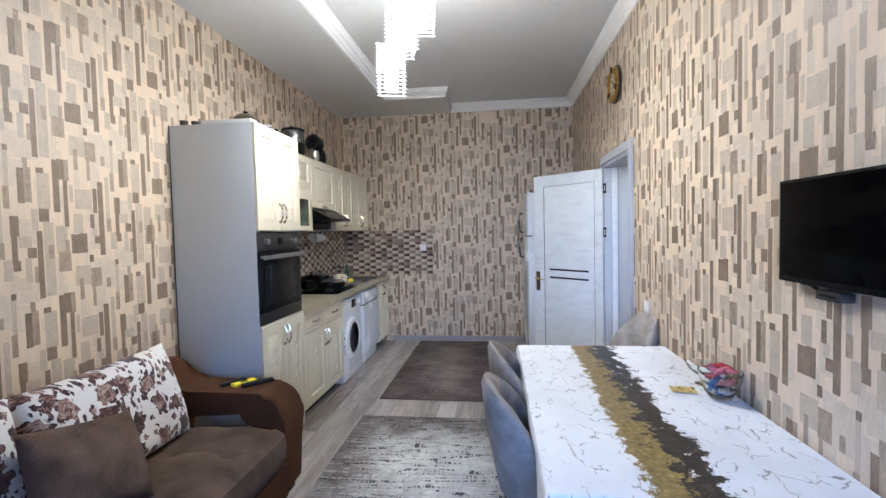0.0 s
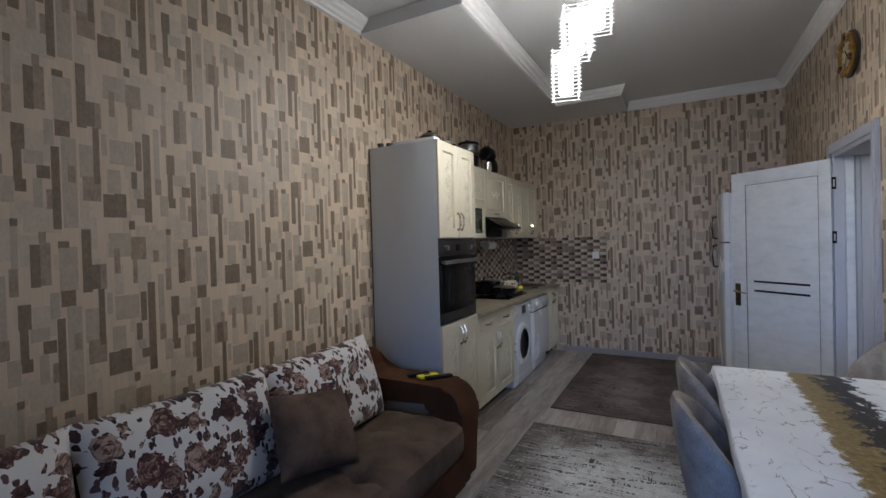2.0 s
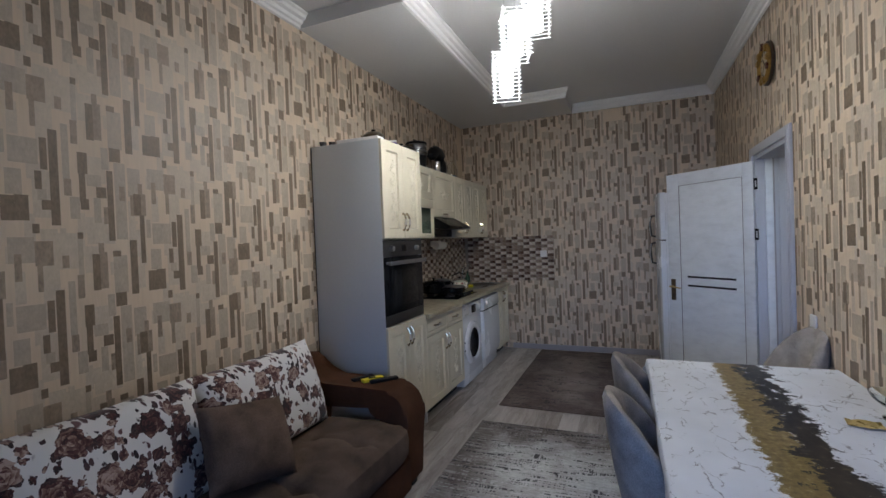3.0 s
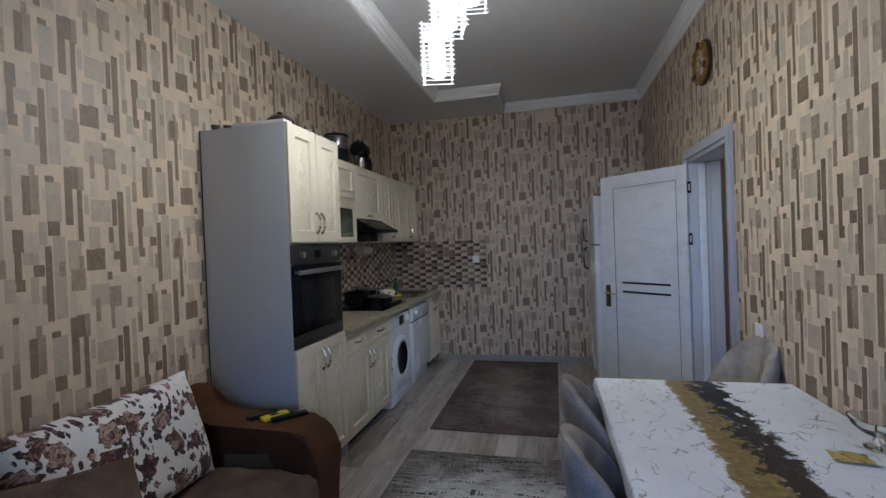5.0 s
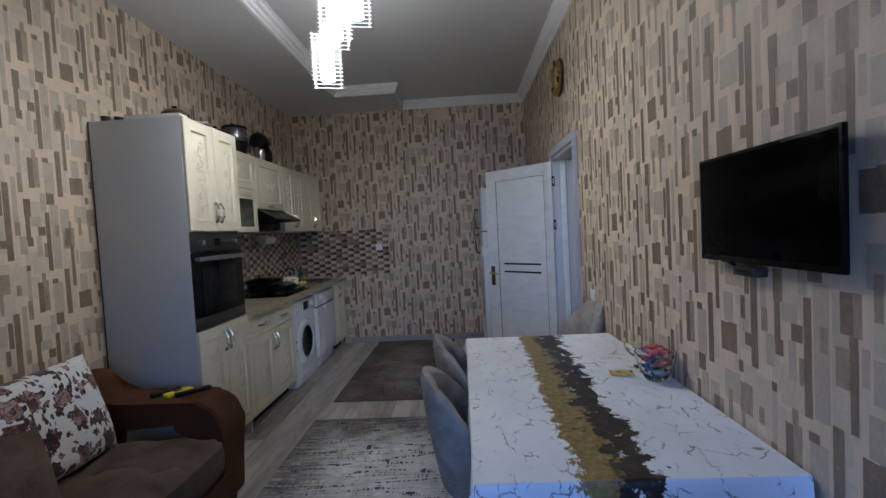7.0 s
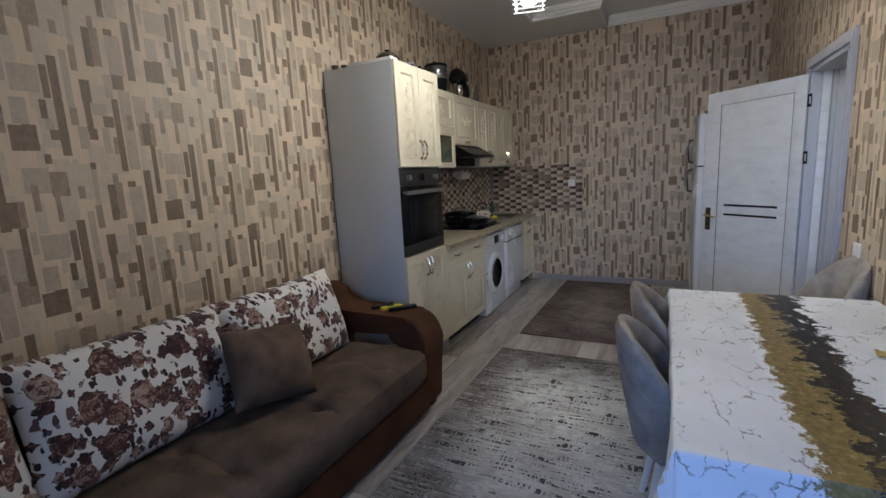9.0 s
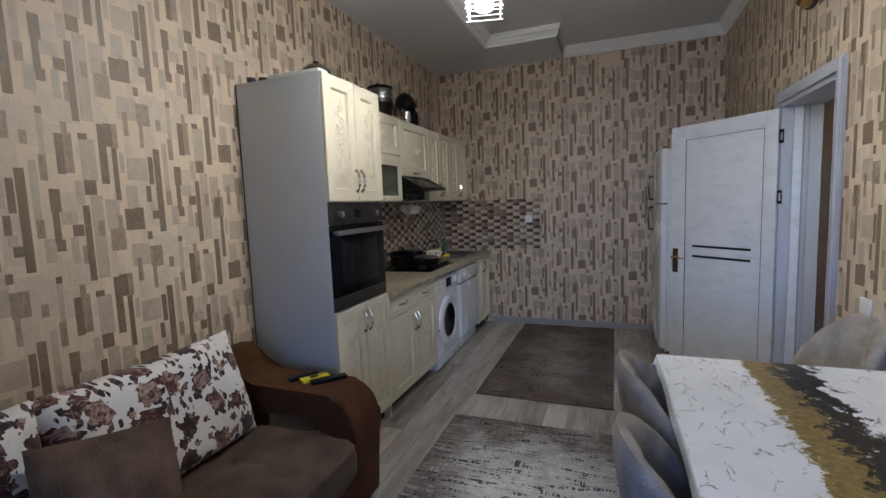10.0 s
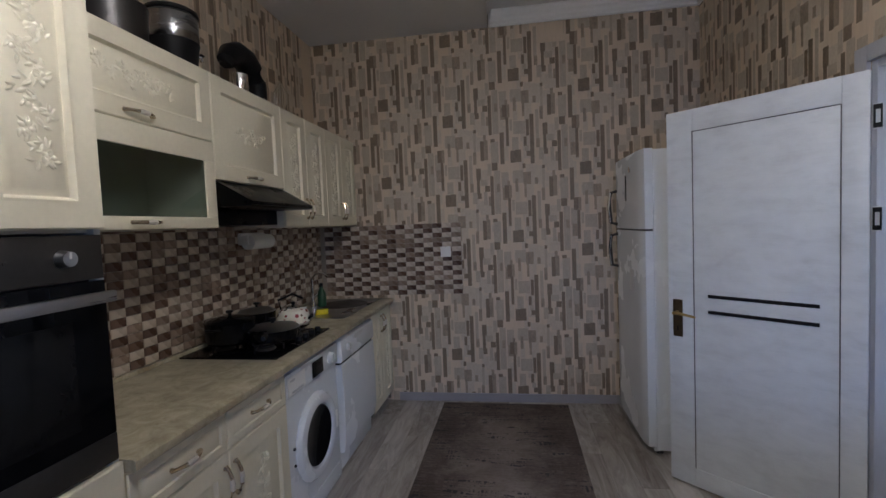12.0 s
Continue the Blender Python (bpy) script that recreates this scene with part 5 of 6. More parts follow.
upper = part("upper_door", prism([(0.0605, 0.0)] + [(0.0 + 0.014 * (2 * t - 1) ** 12, fw * t) for t in [i / 14 for i in range(15)]] + [(0.0605, fw)], 1.384, fh, "z", 0.004), M_WHITE, fridge)
part("gap_seal", box(0.02, 0.061, 0.012, fw - 0.012, 1.372, 1.384), M_BLACKM, fridge)
for d_ob, z0, z1 in ((lower, 1.105, 1.345), (upper, 1.412, 1.655)):
    hd = part("handle", tube([(0.012, fw - 0.08, z0), (-0.042, fw - 0.08, z0 + 0.012), (-0.052, fw - 0.08, (z0 + z1) / 2), (-0.042, fw - 0.08, z1 - 0.012), (0.012, fw - 0.08, z1)], 0.012, 8), M_DSTEEL, d_ob, "dark and chrome handle")
    part("handle_trim", tube([(-0.050, fw - 0.082, z0 + 0.012), (-0.062, fw - 0.082, (z0 + z1) / 2), (-0.050, fw - 0.082, z1 - 0.012)], 0.009, 8), M_CHROME, hd)
part("badge", lathe([(0, 0.004), (0.02, 0.003), (0.022, 0), (0, 0)], 18, at=(0, 0, 0)), M_CHROME, upper).matrix_basis = pose(0.001, 0.28, 1.77, 0, -90, 0)
part("display_strip", box(-0.002, 0.003, 0.355, 0.385, 1.57, 1.74, 0.001), M_BLACKM, upper, "dark vertical display strip")
part("dispenser", box(-0.003, 0.004, 0.20, 0.30, 0.98, 1.12, 0.003), M_GREYP, lower, "pale recessed panel")
for y in (0.05, fw - 0.05):
    part("foot", lathe([(0, 0), (0.025, 0), (0.02, 0.03), (0, 0.03)], 12, at=(0.09, y, 0)), M_RUBBER, fridge)
part("grille", box(0.05, 0.07, 0.01, fw - 0.01, 0.022, 0.052, 0.003), M_GREYP, fridge)

# ---- pendant lamp ----
lamp = thing("pendant_lamp", "chrome pendant lamp with three lit stacked-rod square shades", "lamp", pose(-0.24, 2.79, 0))
part("canopy", lathe([(0, TOP - 0.03), (0.13, TOP - 0.03), (0.14, TOP - 0.02), (0.14, TOP - 0.002), (0, TOP - 0.002)], 30), M_CHROME, lamp)
SH, SW = 0.255, 0.074
for dx, dy, z, turn in ((-0.10, 0.03, 2.305, 14), (-0.005, -0.11, 2.475, 20), (0.085, 0.055, 2.665, 10)):
    c, s_ = math.cos(radians(turn)), math.sin(radians(turn))

    def at(x, y, h):
        return (dx + x * c - y * s_, dy + x * s_ + y * c, h)

    shade = part("shade", rod(at(0, 0, z + 0.02), at(0, 0, z + SH - 0.03), 0.040, seg=20), M_LED, lamp, "glowing core of the shade")
    # plate and glowing disc are unseen additions that brighten the lower room
    part("reflector", lathe([(0, SH - 0.008), (0.066, SH - 0.008), (0.070, SH - 0.016), (0.070, SH - 0.030), (0.066, SH - 0.030), (0.064, SH - 0.020), (0, SH - 0.018)], 24, at=at(0, 0, z)), M_WHITEP, shade, "added white reflector plate inside the shade")
    part("added_led_disc", lathe([(0, SH - 0.0185), (0.062, SH - 0.0205), (0.061, SH - 0.026), (0, SH - 0.026)], 24, at=at(0, 0, z)), M_ADDED_DISC, shade, "added glowing disc that throws light downwards")
    for k in range(12):
        bm = bmesh.new()
        h, e = z + SH * k / 11, SW * 1.18
        for q in (-SW, SW):
            rod(at(-e, q, h), at(e, q, h), 0.0023, seg=6, bm=bm)
            rod(at(q, -e, h + 0.0046), at(q, e, h + 0.0046), 0.0023, seg=6, bm=bm)
        part("ring", bm, M_LEDROD, shade)
    for a in (-1, 1):
        for b in (-1, 1):
            part("post", rod(at(a * SW * 0.94, b * SW * 0.94, z), at(a * SW * 0.94, b * SW * 0.94, z + SH), 0.0012, seg=6), M_CHROME, shade)
        part("cross_bar", rod(at(-SW, -a * SW, z + SH), at(SW, a * SW, z + SH), 0.004, seg=6), M_CHROME, shade)
    part("socket", rod(at(0, 0, z + SH), at(0, 0, z + SH + 0.04), 0.016, 0.012), M_CHROME, shade)
    part("cable", rod(at(0, 0, z + SH + 0.03), at(0, 0, TOP - 0.025), 0.003, seg=8), M_CHROME, lamp)

# ---- sofa ----
sofa = thing("sofa", "brown and taupe suede sofa along the papered wall", "sofa", pose(-1.80, 0, 0, 0, 0, -0.54))
outline = [(0.03, 0.03), (0.03, 0.725), (0.085, 0.725)] + arc(0.085, 0.675, 0.05, 80, 20, 3) + [(0.155, 0.63), (0.20, 0.60), (0.30, 0.592), (0.735, 0.588)] + arc(0.735, 0.438, 0.15, 84, 2, 8) + [(0.888, 0.40), (0.865, 0.03), (0.70, 0.03), (0.70, 0.40)] + arc(0.625, 0.395, 0.075, 10, 90, 5) + [(0.16, 0.470), (0.15, 0.03)]
part("armrest", prism(outline, 2.415, 2.655, "y", 0.03, 3), M_BROWN, sofa, "brown suede arched armrest")
part("base", box(0.04, 0.902, -0.20, 2.414, 0.035, 0.217, 0.012), M_BROWN, sofa, "brown suede base board")
part("backrest", box(0.02, 0.20, -0.20, 2.413, 0.2155, 0.70, 0.03, seg=3), M_BROWN, sofa, "brown suede back")
prof = [(0.205, 0.23), (0.205, 0.385), (0.30, 0.405), (0.45, 0.418), (0.60, 0.424), (0.73, 0.424), (0.835, 0.418), (0.885, 0.405), (0.912, 0.378), (0.922, 0.33), (0.917, 0.26), (0.892, 0.218)]
fine_prof = [prof[0]]
for (xa, za), (xb, zb) in zip(prof, prof[1:]):
    n = max(1, int((xb - xa) / 0.022))
    fine_prof += [(xa + (xb - xa) * q / n, za + (zb - za) * q / n) for q in range(1, n + 1)]
prof = fine_prof
rows = []
for i in range(209):
    y = -0.19 + 2.60 * i / 208
    row = []
    for k, (x, z) in enumerate(prof):
        dip = 0.0
        for ty in (0.28, 0.74, 1.20, 1.66, 2.12):
            for tx in (0.45, 0.74):
                dip += 0.044 * math.exp(-(((x - tx) / 0.055) ** 2 + ((y - ty) / 0.05) ** 2))
            dip += 0.013 * math.exp(-(((y - ty) / 0.016) ** 2)) * (1 if x > 0.4 else 0)
        dip += 0.006 * math.exp(-(((y - 1.10) / 0.02) ** 2)) + 0.007 * noise.noise((x * 5, y * 5, 1.0))
        dip += 0.010 * (1 - min(1.0, abs(noise.noise((x * 7 + y * 3, y * 4 - x * 3, 4.0))) * 6))
        end = 0.03 * (math.exp(-((y + 0.19) / 0.03)) + math.exp(-((2.41 - y) / 0.03)))
        row.append((x - (end if x > 0.87 else 0), y, z - (dip + end * 0.6 if 0.206 < x < 0.90 and z > 0.37 else 0)))
    rows.append(row)
bm = sheet(rows)
for r_ in (0, -1):
    bm.faces.new([bm.verts.new(p) for p in rows[r_]])
bm.faces.new([bm.verts.new(p) for p in (rows[0][0], rows[-1][0], rows[-1][-1], rows[0][-1])])
bmesh.ops.remove_doubles(bm, verts=bm.verts, dist=0.0005)
part("seat", bm, M_TAUPE, sofa, "tufted taupe suede seat")
for y in (0.0, 2.5):
    part("foot", box(0.80, 0.86, y, y + 0.06, 0, 0.0345), M_BLACKM, sofa)


def lean(x, y, z, back, roll=0.0, turn=0.0):
    return pose(x, y, z) @ pose(0, 0, 0, 0, -back, turn) @ pose(0, 0, 0, 0, 0, 90) @ pose(0, 0, 0, 0, roll, 0)


for k, (y, roll) in enumerate(((1.955, -0.5), (1.175, 0.5), (0.40, 0.0))):
    ob = link("floral_cushion", cushion(0.80, 0.50, 0.19, 22, k + 1, 4.0), M_FLORAL, None, "", 60)
    ob.matrix_world = lean(-1.478, y, 0.640, 17, roll)
    tagged(ob, "large white back cushion with brown rose print on the sofa", "cushion", "floral back cushions")
ob = link("throw_pillow", cushion(0.40, 0.365, 0.19, 26, 9, 2.4), M_PILLOW, None, "", 60)
ob.matrix_world = lean(-1.25, 1.60, 0.607, 32, 11, -8)
tagged(ob, "plain taupe suede throw pillow leaning on the cushions", "pillow")


def remote(label, mat, x, y, rz, length, width=0.042):
    m = thing("remote_control", label, "remote control", pose(x, y, 0.591, 0, 0, rz), group="remotes on the armrest")
    part("shell", box(-width / 2, width / 2, -length / 2, length / 2, 0, 0.018, 0.005), mat, m)
    if mat is M_YELLOW:
        part("key_panel", box(-0.014, 0.014, -length * 0.18, length * 0.12, 0.0175, 0.0192, 0.0005), M_BLACKM, m)
        return
    for i in range(2):
        for j in range(4):
            part("button", box(-0.010 + i * 0.0125, -0.004 + i * 0.0125, -length * 0.30 + j * 0.024, -length * 0.30 + j * 0.024 + 0.006, 0.0175, 0.0190), M_DSTEEL, m)


remote("black television remote control on the sofa arm", M_BLACKM, -1.275, 2.555, -32, 0.15)
remote("yellow remote control between two black ones", M_YELLOW, -1.205, 2.555, -30, 0.14, 0.05)
remote("long black remote control on the sofa arm", M_BLACKM, -1.125, 2.56, -42, 0.18)

# pouf at the near end of the seating
pouf = thing("pouf", "taupe suede pouf near the sofa", "pouf", pose(-0.60, 0.43, 0))
part("seat_pad", box(-0.22, 0.22, -0.22, 0.22, 0.06, 0.46, 0.05, seg=4), M_POUF, pouf)
for x in (-0.16, 0.16):
    for y in (-0.16, 0.16):
        part("foot", rod((x, y, 0), (x, y, 0.065), 0.018, 0.024), M_WLEG, pouf)

# ---- dining table, cloth and chairs ----
TX0, TX1, TY0, TY1, TZ = 0.398, 1.248, 1.34, 2.888, 0.742
table = thing("dining_table", "white dining table with curved legs under a tablecloth", "table", pose(TX0, TY0, 0))
tw, tl = TX1 - TX0, TY1 - TY0
part("tabletop", box(0, tw, 0, tl, TZ - 0.035, TZ, 0.008), M_WLEG, table)
bm = box(0.07, tw - 0.07, 0.07, 0.09, TZ - 0.12, TZ - 0.0352)
box(0.07, tw - 0.07, tl - 0.09, tl - 0.07, TZ - 0.12, TZ - 0.0352, bm=bm)
box(0.07, 0.09, 0.0905, tl - 0.0905, TZ - 0.12, TZ - 0.0352, bm=bm)
box(tw - 0.09, tw - 0.07, 0.0905, tl - 0.0905, TZ - 0.12, TZ - 0.0352, bm=bm)
part("apron", bm, M_WLEG, table)
for x, sx in ((0.10, -1), (tw - 0.10, 1)):
    for y, sy in ((0.12, -1), (tl - 0.12, 1)):
        part("leg", tube([(x, y, TZ - 0.036), (x + 0.012 * sx, y + 0.012 * sy, 0.52), (x, y, 0.30), (x - 0.012 * sx, y - 0.012 * sy, 0.14), (x + 0.010 * sx, y + 0.010 * sy, 0.03), (x + 0.018 * sx, y + 0.018 * sy, 0.0)], [0.045, 0.042, 0.030, 0.026, 0.034, 0.038], 10), M_WLEG, table)


def drape():
    us = [-0.26, -0.22, -0.18, -0.14, -0.10, -0.07, -0.045, -0.025, -0.012, -0.004, 0.004, 0.012] + [0.012 + (tw - 0.012) * i / 24 for i in range(1, 25)]
    vs = [-0.31, -0.28, -0.25, -0.22, -0.19, -0.16, -0.13, -0.10, -0.07, -0.045, -0.025, -0.012, -0.004, 0.004, 0.012] + [0.012 + (tl - 0.024) * i / 60 for i in range(1, 61)] + [tl - 0.004, tl + 0.004, tl + 0.02, tl + 0.05, tl + 0.09, tl + 0.14, tl + 0.20]
    bm = bmesh.new()
    uv = bm.loops.layers.uv.new("UVMap")
    top, r = TZ + 0.003, 0.010
    grid = []
    for v in vs:
        row = []
        for u in us:
            du = max(0.0, -u) * (1.0 - 0.8 * min(1.0, max(0.0, (v - 0.06) / 0.26)))
            dv = -v if v < 0 else (v - tl if v > tl else 0.0)
            sy = -1 if v < 0 else 1
            h = math.hypot(du, dv)
            x, y = max(u, 0.0), min(max(v, 0.0), tl)
            z = top + 0.0012 * noise.noise((u * 5, v * 5, 0.3))
            if h > 0:
                ou, ov = du / h, dv / h
                both = 2 * ou * ov
                s2 = u * 14 if dv > du else v * 13
                wave = (0.006 + 0.012 * math.sin(s2 + 1.0)) * min(1.0, h / 0.25)
                out = min(r, h) * 0.6 + 0.05 * h + wave + both * 0.33 * h
                if both > 0.05:
                    out += 0.022 * math.sin(9 * math.atan2(dv, du)) * min(1.0, h / 0.2) * both
                x -= ou * out
                y += sy * ov * out
                z = top - max(0.0, h - r * 0.4) * (1.0 - 0.10 * both)
            row.append((bm.verts.new((x, y, z)), (u, v)))
        grid.append(row)
    for a, b in zip(grid, grid[1:]):
        for k in range(len(us) - 1):
            q = [a[k], a[k + 1], b[k + 1], b[k]]
            f = bm.faces.new([p[0] for p in q])
            for lo, p in zip(f.loops, q):
                lo[uv].uv = p[1]
    return bm


cloth = link("tablecloth", drape(), M_CLOTH, None, "", 60)
cloth.matrix_world = pose(TX0, TY0, 0)
tagged(cloth, "white marbled oilcloth with a gold and black band", "tablecloth")


def chair(rise=0.385):
    m = thing("dining_chair", "beige-grey velvet tub chair with a rounded channelled back", "chair", group="chairs round the table")
    rows = []
    n = 40
    for i in range(n + 1):
        a = -1 + 2 * i / n
        phi = math.pi + a * radians(98)
        c, s_ = math.cos(phi), math.sin(phi)
        top = 0.47 + rise * max(0.0, 1 - (abs(a) / 0.86) ** 2.2) ** 0.7
        rib = 0.012 * abs(math.sin(a * math.pi * 3.5))
        ring = []
        for f, rr in ((0.0, 0.225), (0.35, 0.238), (0.7, 0.243), (0.93, 0.240), (1.0, 0.226), (0.985, 0.205), (0.93, 0.196 - rib), (0.7, 0.190 - rib), (0.35, 0.186 - rib), (0.0, 0.184)):
            z = 0.40 + (top - 0.40) * f
            tilt = 0.055 * max(0.0, -c) * f
            ring.append((rr * c * 1.02 - tilt, rr * s_ * 1.02, z))
        rows.append(ring + [ring[0]])
    bm = sheet(rows)
    for r_ in (rows[0], rows[-1]):
        bm.faces.new([bm.verts.new(p) for p in r_[:-1]])
    bmesh.ops.remove_doubles(bm, verts=bm.verts, dist=0.0004)
    part("backrest", bm, M_VELVET, m, smooth=70)
    bm = bmesh.new()
    rings = []
    for rr, z in ((0.10, 0.385), (0.20, 0.385), (0.215, 0.40), (0.218, 0.44), (0.205, 0.468), (0.15, 0.482), (0.0, 0.486)):
        rings.append((rr, z))
    seat = lathe(rings, 32)
    for v in seat.verts:
        v.co.x = v.co.x * 1.02 + 0.015
    part("seat", seat, M_VELVET, m, smooth=60)
    part("seat_frame", rod((0, 0, 0.36), (0, 0, 0.386), 0.17, 0.19, 24), M_BLACKM, m)
    for sx in (-1, 1):
        for sy in (-1, 1):
            part("leg", rod((sx * 0.19, sy * 0.18, 0), (sx * 0.13, sy * 0.125, 0.362), 0.011, 0.018, 12), M_WLEG, m)
    return m


def seat_at(ob, m):
    ob.matrix_world = m
    return ob


first = seat_at(chair(), pose(0.495, 1.985, 0, 0, 0, 2))
copy_thing(first, pose(0.510, 2.535, 0, 0, 0, -1))
seat_at(chair(0.44), pose(1.0, 3.115, 0, 0, 0, -172))
copy_thing(first, pose(0.87, 1.02, 0, 0, 0, 92))

# bowl of sweets
gb = thing("glass_bowl", "cut-glass bowl full of sweets on the tablecloth", "bowl", pose(1.172, 2.06, TZ + 0.0045))
prof = [(0, 0), (0.036, 0), (0.046, 0.010), (0.062, 0.040), (0.075, 0.078), (0.083, 0.112), (0.079, 0.112), (0.071, 0.079), (0.058, 0.043), (0.042, 0.016), (0, 0.008)]
bm = lathe(prof, 32)
for v in bm.verts:
    r_ = math.hypot(v.co.x, v.co.y)
    if v.co.z > 0.06:
        a = math.atan2(v.co.y, v.co.x)
        v.co.z += 0.006 * math.cos(a * 8) * (v.co.z - 0.06) / 0.05
part("bowl", bm, M_CLEAR, gb, smooth=60)
dish = thing("glass_dish", "empty clear glass dish behind the sweets on the table", "bowl", pose(1.18, 2.225, TZ + 0.0045))
part("dish", lathe([(0, 0), (0.034, 0), (0.036, 0.006), (0.012, 0.014), (0.012, 0.040), (0.040, 0.052), (0.064, 0.075), (0.074, 0.098), (0.071, 0.098), (0.060, 0.078), (0.038, 0.057), (0, 0.050)], 30), M_CLEAR, dish, smooth=60)
rnd = random.Random(5)
WRAPS = [material("wrapper_" + n, c, rough=0.22, metal=0.3, vary=0.25, scale=30) for n, c in (("red", (0.42, 0.05, 0.07)), ("pink", (0.58, 0.17, 0.20)), ("blue", (0.05, 0.14, 0.40)), ("dark", (0.06, 0.03, 0.05)), ("silver", (0.5, 0.5, 0.52)))]


def sweet():
    ln, r_ = 0.026, 0.011
    bm = tube([(-0.04, 0, 0), (-0.032, 0, 0), (-ln + 0.002, 0, 0), (-ln + 0.008, 0, 0), (0, 0, 0), (ln - 0.008, 0, 0), (ln - 0.002, 0, 0), (0.032, 0, 0), (0.04, 0, 0)], [0.013, 0.010, 0.004, r_, r_ * 1.1, r_, 0.004, 0.010, 0.013], 8)
    for v in bm.verts:
        if abs(v.co.x) > 0.03:
            v.co.z *= 0.25
    return bm


for k in range(20):
    lvl = k // 7
    a = k * 2.4 + lvl
    rad = (0.022, 0.042, 0.036)[lvl]
    ob = link("sweet", sweet(), WRAPS[(1, 0, 2, 1, 0, 1, 4)[k % 7] if lvl else (3, 2, 4)[k % 3]], None, "", 50)
    ob.matrix_world = pose(1.172 + rad * math.cos(a), 2.06 + rad * math.sin(a), TZ + 0.040 + 0.044 * lvl, rnd.uniform(-25, 25), rnd.uniform(-25, 25), rnd.uniform(0, 180))
    tagged(ob, "twist-wrapped foil sweet in the glass bowl", "sweet", "sweets in the bowl")
ob = link("sweet_wrapper", sheet([[(0.02 * i, 0.018 * j, 0.004 + 0.006 * noise.noise((i * 0.9, j * 0.9, 2.0))) for j in range(5)] for i in range(6)], 0.0006), material("wrapper_gold", (0.55, 0.42, 0.14), 0.3, 0.4, 0.2, 30), None, "", 60)
ob.matrix_world = pose(1.005, 2.115, TZ + 0.006, 0, 0, -10)
tagged(ob, "crumpled gold sweet wrapper on the tablecloth", "wrapper")

# ---- television ----
tv = thing("television", "small black flat-screen television mounted on the wall", "television", pose(1.210, 1.470, 1.433))
part("bezel", box(0, 0.014, -0.284, 0.284, -0.164, 0.164, 0.004), M_TVCASE, tv)
part("screen", box(-0.0012, 0.002, -0.274, 0.274, -0.146, 0.154, 0.0005), material("tv_screen", (0.002, 0.002, 0.002), 0.10, spec=0.04), tv, "switched-off black screen")
part("back_shell", box(0.0135, 0.036, -0.24, 0.24, -0.13, 0.12, 0.008), M_TVCASE, tv)
part("wall_bracket", box(0.035, 0.0495, -0.10, 0.10, -0.08, 0.08), M_DSTEEL, tv)
sb = thing("set_top_box", "small dark grey box hanging below the television", "set-top box", pose(1.2585, 1.545, 1.246))
part("case", box(-0.04, 0, -0.05, 0.05, -0.016, 0.012, 0.005), M_DSTEEL, sb)
part("lead", tube([(-0.03, 0.055, 0.012), (-0.035, 0.085, 0.026), (-0.03, 0.115, 0.022), (-0.02, 0.12, 0.045)], 0.006, 8), M_BLACKM, sb, "black lead")
part("stripe", box(-0.0412, -0.0395, -0.03, 0.035, -0.004, 0.002), M_BLACKM, sb)

# ---- wall clock ----
clock = thing("wall_clock", "round gold wall clock with ornate rim and dark back", "clock", pose(RIGHT - 0.0015, 3.905, 2.60, 0, -90, 0))
part("back_plate", lathe([(0, 0), (0.134, 0), (0.148, 0.006), (0.148, 0.020), (0.138, 0.024), (0, 0.024)], 36), material("dark_walnut", (0.035, 0.022, 0.014), 0.4, vary=0.3, scale=20), clock, "dark wooden back plate")
part("case", lathe([(0.100, 0.0245), (0.136, 0.0245), (0.138, 0.034), (0.124, 0.046), (0.108, 0.040), (0.100, 0.030)], 36), M_GOLD, clock, "gilded rim")
part("dial", lathe([(0, 0.0245), (0.0995, 0.0245), (0.0995, 0.028), (0, 0.028)], 36), material("dial_cream", (0.50, 0.42, 0.27), 0.4, vary=0.2, scale=20), clock, "cream dial")
for k in range(9):
    a = k * math.tau / 9 + 0.15 * math.sin(k * 2.3)
    bm = bmesh.new()
    for q in range(5):
        b = q * math.tau / 5 + k
        lathe([(0, 0.056), (0.010, 0.050), (0.013, 0.040), (0, 0.038)], 8, bm=bm, at=(0.118 * math.cos(a) + 0.013 * math.cos(b), 0.118 * math.sin(a) + 0.013 * math.sin(b), 0))
    part("rosette", bm, M_GOLD if k % 3 else material("russet_enamel", (0.10, 0.035, 0.015), 0.3, vary=0.3, scale=40), clock)
for k in range(12):
    a = k * math.tau / 12
    part("numeral", box(-0.010, 0.010, -0.0035, 0.0035, 0.0282, 0.030, 0.0006), M_BLACKM, clock).matrix_basis = pose(0.085 * math.cos(a), 0.085 * math.sin(a), 0, 0, 0, math.degrees(a))
for ln, a, w_ in ((0.055, 0.7, 0.005), (0.08, 2.6, 0.0035)):
    part("pointer", box(-0.01, ln, -w_, w_, 0.031, 0.0325, 0.0005), M_BLACKM, clock).matrix_basis = pose(0, 0, 0, 0, 0, math.degrees(a))


def socket(name, label, m):
    s_ob = thing(name, label, "socket", m)
    part("plate", box(-0.042, 0.042, -0.042, 0.042, 0, 0.010, 0.004), M_WHITEP, s_ob)
    part("insert", lathe([(0.024, 0.0102), (0.022, 0.004), (0, 0.004)], 20), M_GREYP, s_ob)
    for x in (-0.009, 0.009):
        part("contact", rod((x, 0, 0.0035), (x, 0, 0.0055), 0.003, seg=8), M_BLACKM, s_ob)


socket("wall_socket", "white socket on the mosaic tiles", pose(-0.688, FAR - 0.009, 1.243, 90, 0, 0))
socket("wall_socket", "white socket on the papered wall by the doorway", pose(RIGHT - 0.001, 3.21, 0.922, 0, -90, 0))
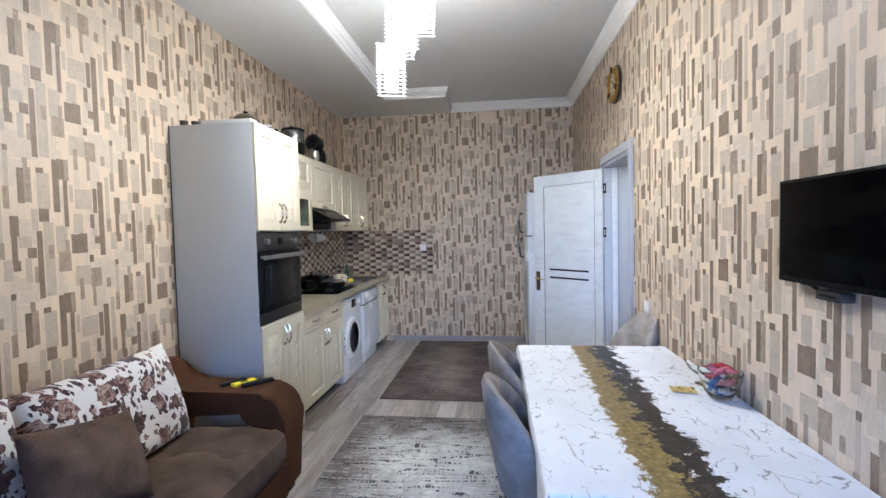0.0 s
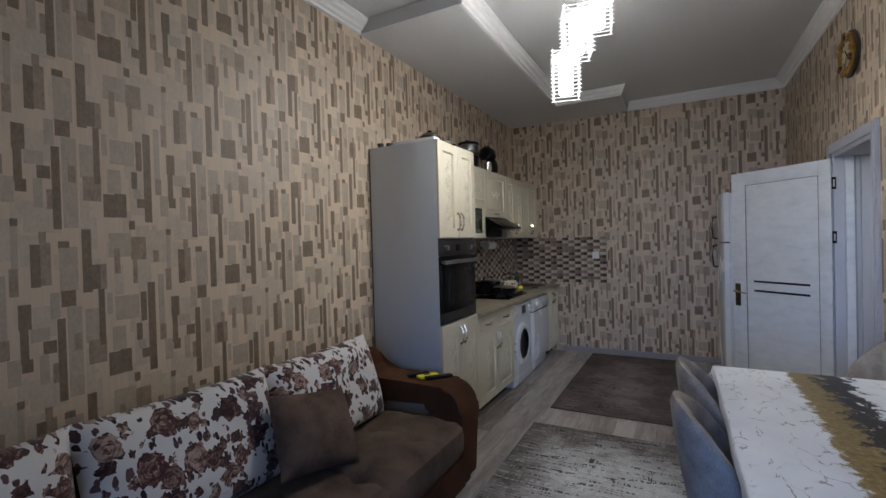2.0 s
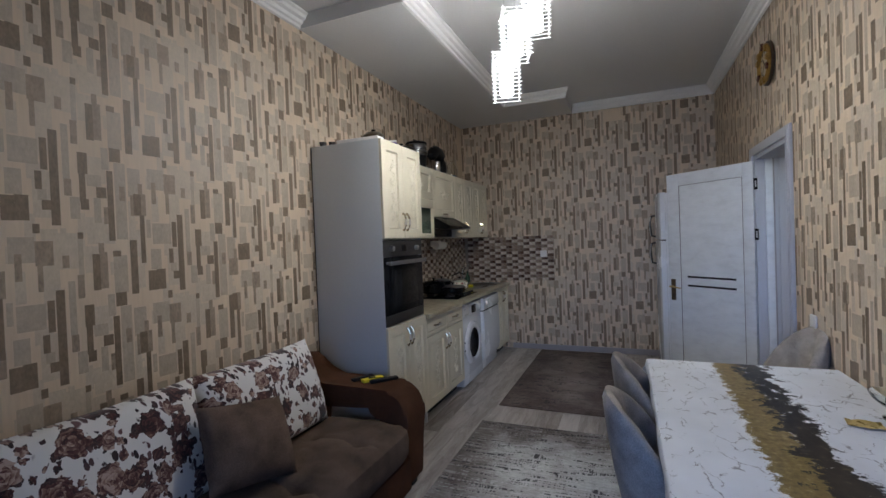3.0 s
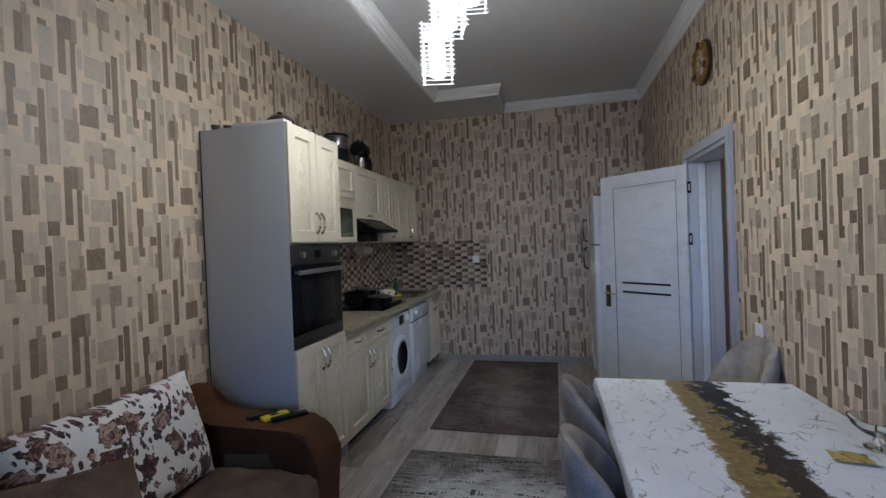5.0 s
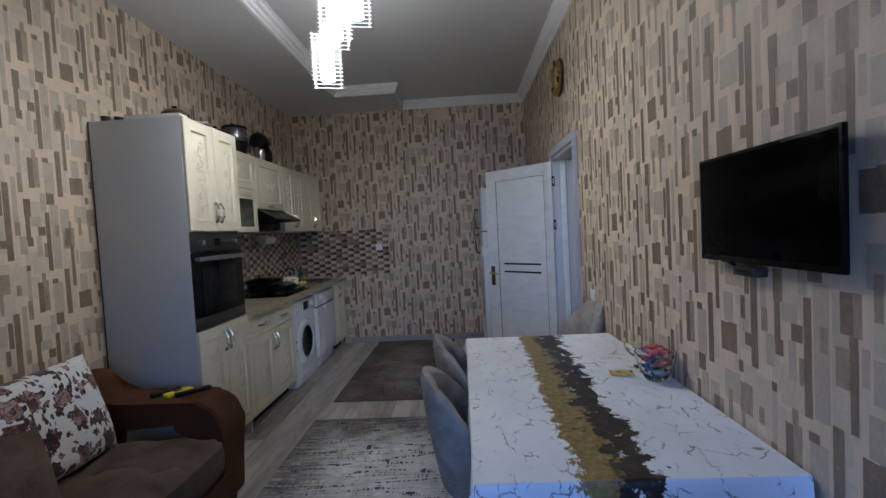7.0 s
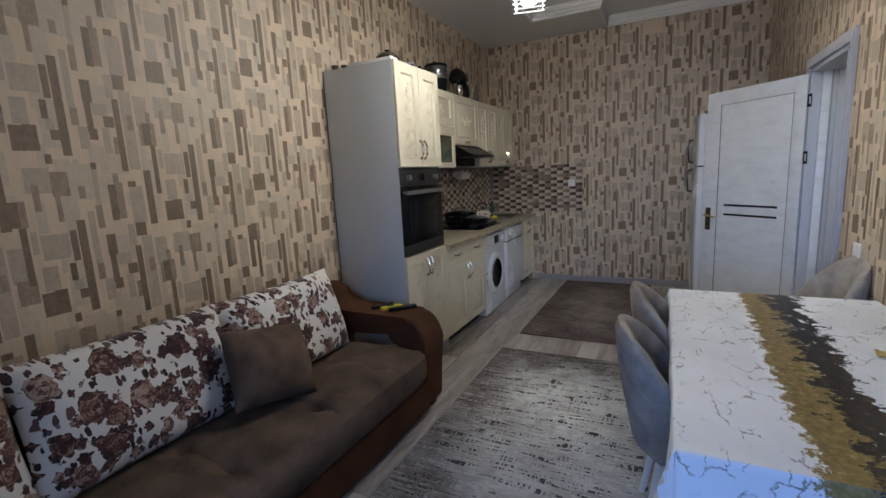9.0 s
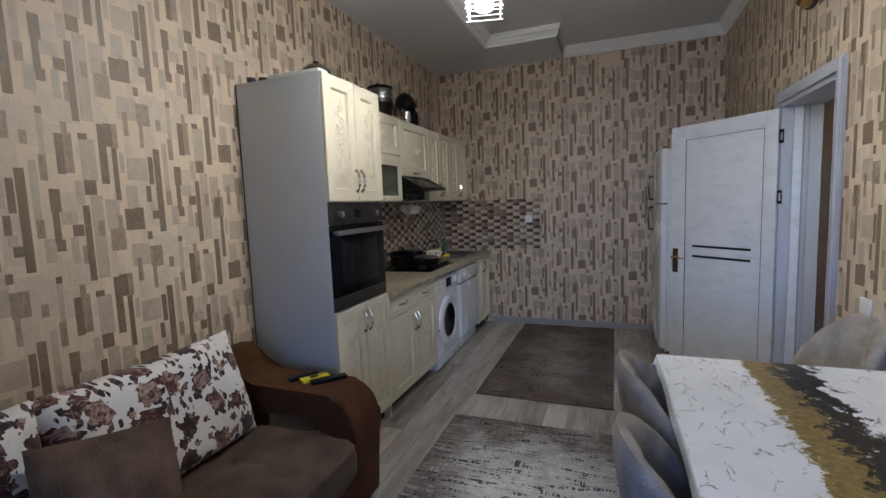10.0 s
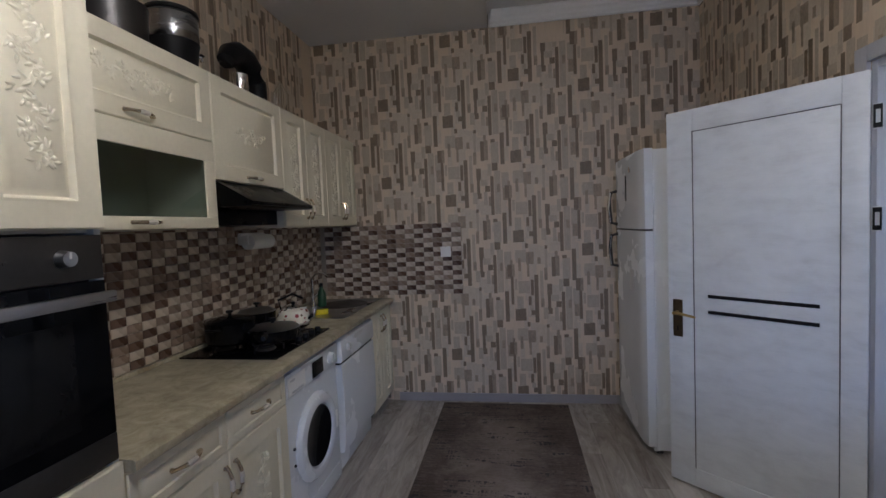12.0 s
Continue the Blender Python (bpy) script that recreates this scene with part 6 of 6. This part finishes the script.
vent = thing("air_vent", "square cream air vent cover high on the end wall", "vent", pose(0.19, FAR - 0.001, 2.905))
part("cover", box(-0.10, 0.10, -0.014, 0, -0.075, 0.075, 0.004), M_PAPER, vent)
part("raised_panel", box(-0.075, 0.075, -0.019, -0.0135, -0.05, 0.05, 0.003), M_PAPER, vent)

# ---- rugs ----
for name, label, m, w_, l_, mat in (("large_rug", "grey distressed woven rug with dark broken weft lines", pose(0.0, 1.935, 0.0005), 1.60, 3.16, M_RUG1), ("runner_rug", "taupe distressed woven rug in the kitchen", pose(-0.262, 4.885, 0.0005, 0, 0, -0.6), 0.985, 2.02, M_RUG2)):
    ob = link(name, box(-w_ / 2, w_ / 2, -l_ / 2, l_ / 2, 0, 0.011, 0.004), mat, None, "", 40)
    ob.matrix_world = m
    tagged(ob, label, "rug")

# ---- floor planks ----
floor_ob = bpy.data.objects["floor"]
PW, PL = 0.142, 1.22
plank = link("plank", box(-PW / 2 + 0.0008, PW / 2 - 0.0008, -PL / 2 + 0.0008, PL / 2 - 0.0008, -0.004, 0.0, 0.0007, seg=1), M_PLANK, floor_ob)
cols = [(-1.85 + PW * i, (i * 0.437) % PL) for i in range(23)]
spots = [(x, BACK - 0.4 + s_ + PL * j) for x, s_ in cols for j in range(7) if BACK - 0.59 < BACK - 0.4 + s_ + PL * j < FAR + 0.59]
for k, (x, y) in enumerate(spots):
    if k == 0:
        ob = plank
    else:
        ob = new("plank", plank.data)
        ob.parent = floor_ob
    lo, hi = max(y - PL / 2, BACK), min(y + PL / 2, FAR)
    ob.location, ob.scale = (x, (lo + hi) / 2, 0), (1, (hi - lo) / PL, 1)

# ---- mosaic splashback ----
TPW, TPH, TZ0 = 0.0775, 0.0388, 0.896
splash_far = structure("splashback_far", box(-1.765, -0.560, FAR - 0.005, FAR - 0.0012, TZ0, 1.478), M_GROUT, "brown and cream mosaic tile splashback on the end wall", "splashback")
splash_left = structure("splashback_left", box(0.0012, 0.005, 0.604, 3.165, TZ0, 1.56), M_GROUT, "brown and cream mosaic tile splashback behind the worktop", "splashback", K)
bm = ring_panel(TPW - 0.003, TPH - 0.0025, [(0.0, 0.003), (0.0015, 0.0045), (0.006, 0.0052)], 0.0, -(TPW - 0.003) / 2, -(TPH - 0.0025) / 2)
tile_meshes = []
for mat in M_TILES:
    me = bpy.data.meshes.new("tile")
    bm.to_mesh(me)
    me.materials.append(mat)
    tile_meshes.append(me)
bm.free()
rnd = random.Random(11)


def tone(i, j):
    if (i + j) % 2:
        return 0 if rnd.random() < 0.82 else 2
    return 1 if rnd.random() < 0.62 else 2


for j in range(15):
    for i in range(15):
        ob = new("tile", tile_meshes[tone(i, j)])
        ob.parent = splash_far
        ob.matrix_basis = pose(-0.560 - TPW * (i + 0.5), FAR - 0.005, TZ0 + TPH * (j + 0.5), 0, 0, -90)
rest = bmesh.new()
for i in range(33):
    for j in range(17):
        y = 0.604 + TPW * (i + 0.5)
        k = tone(i, j)
        m = pose(0.005, y, TZ0 + TPH * (j + 0.5))
        if i < 17 and j < 15:
            ob = new("tile", tile_meshes[k])
            ob.parent = splash_left
            ob.matrix_basis = m
        else:
            n0 = len(rest.faces)
            tmp = tile_meshes[k].copy()
            tmp.transform(m)
            rest.from_mesh(tmp)
            bpy.data.meshes.remove(tmp)
            rest.faces.ensure_lookup_table()
            for f in rest.faces[n0:]:
                f.material_index = k
ob = link("far_tiles", rest, M_TILES, splash_left)
tagged(ob, "small mosaic tiles near the corner", kind="stuff")
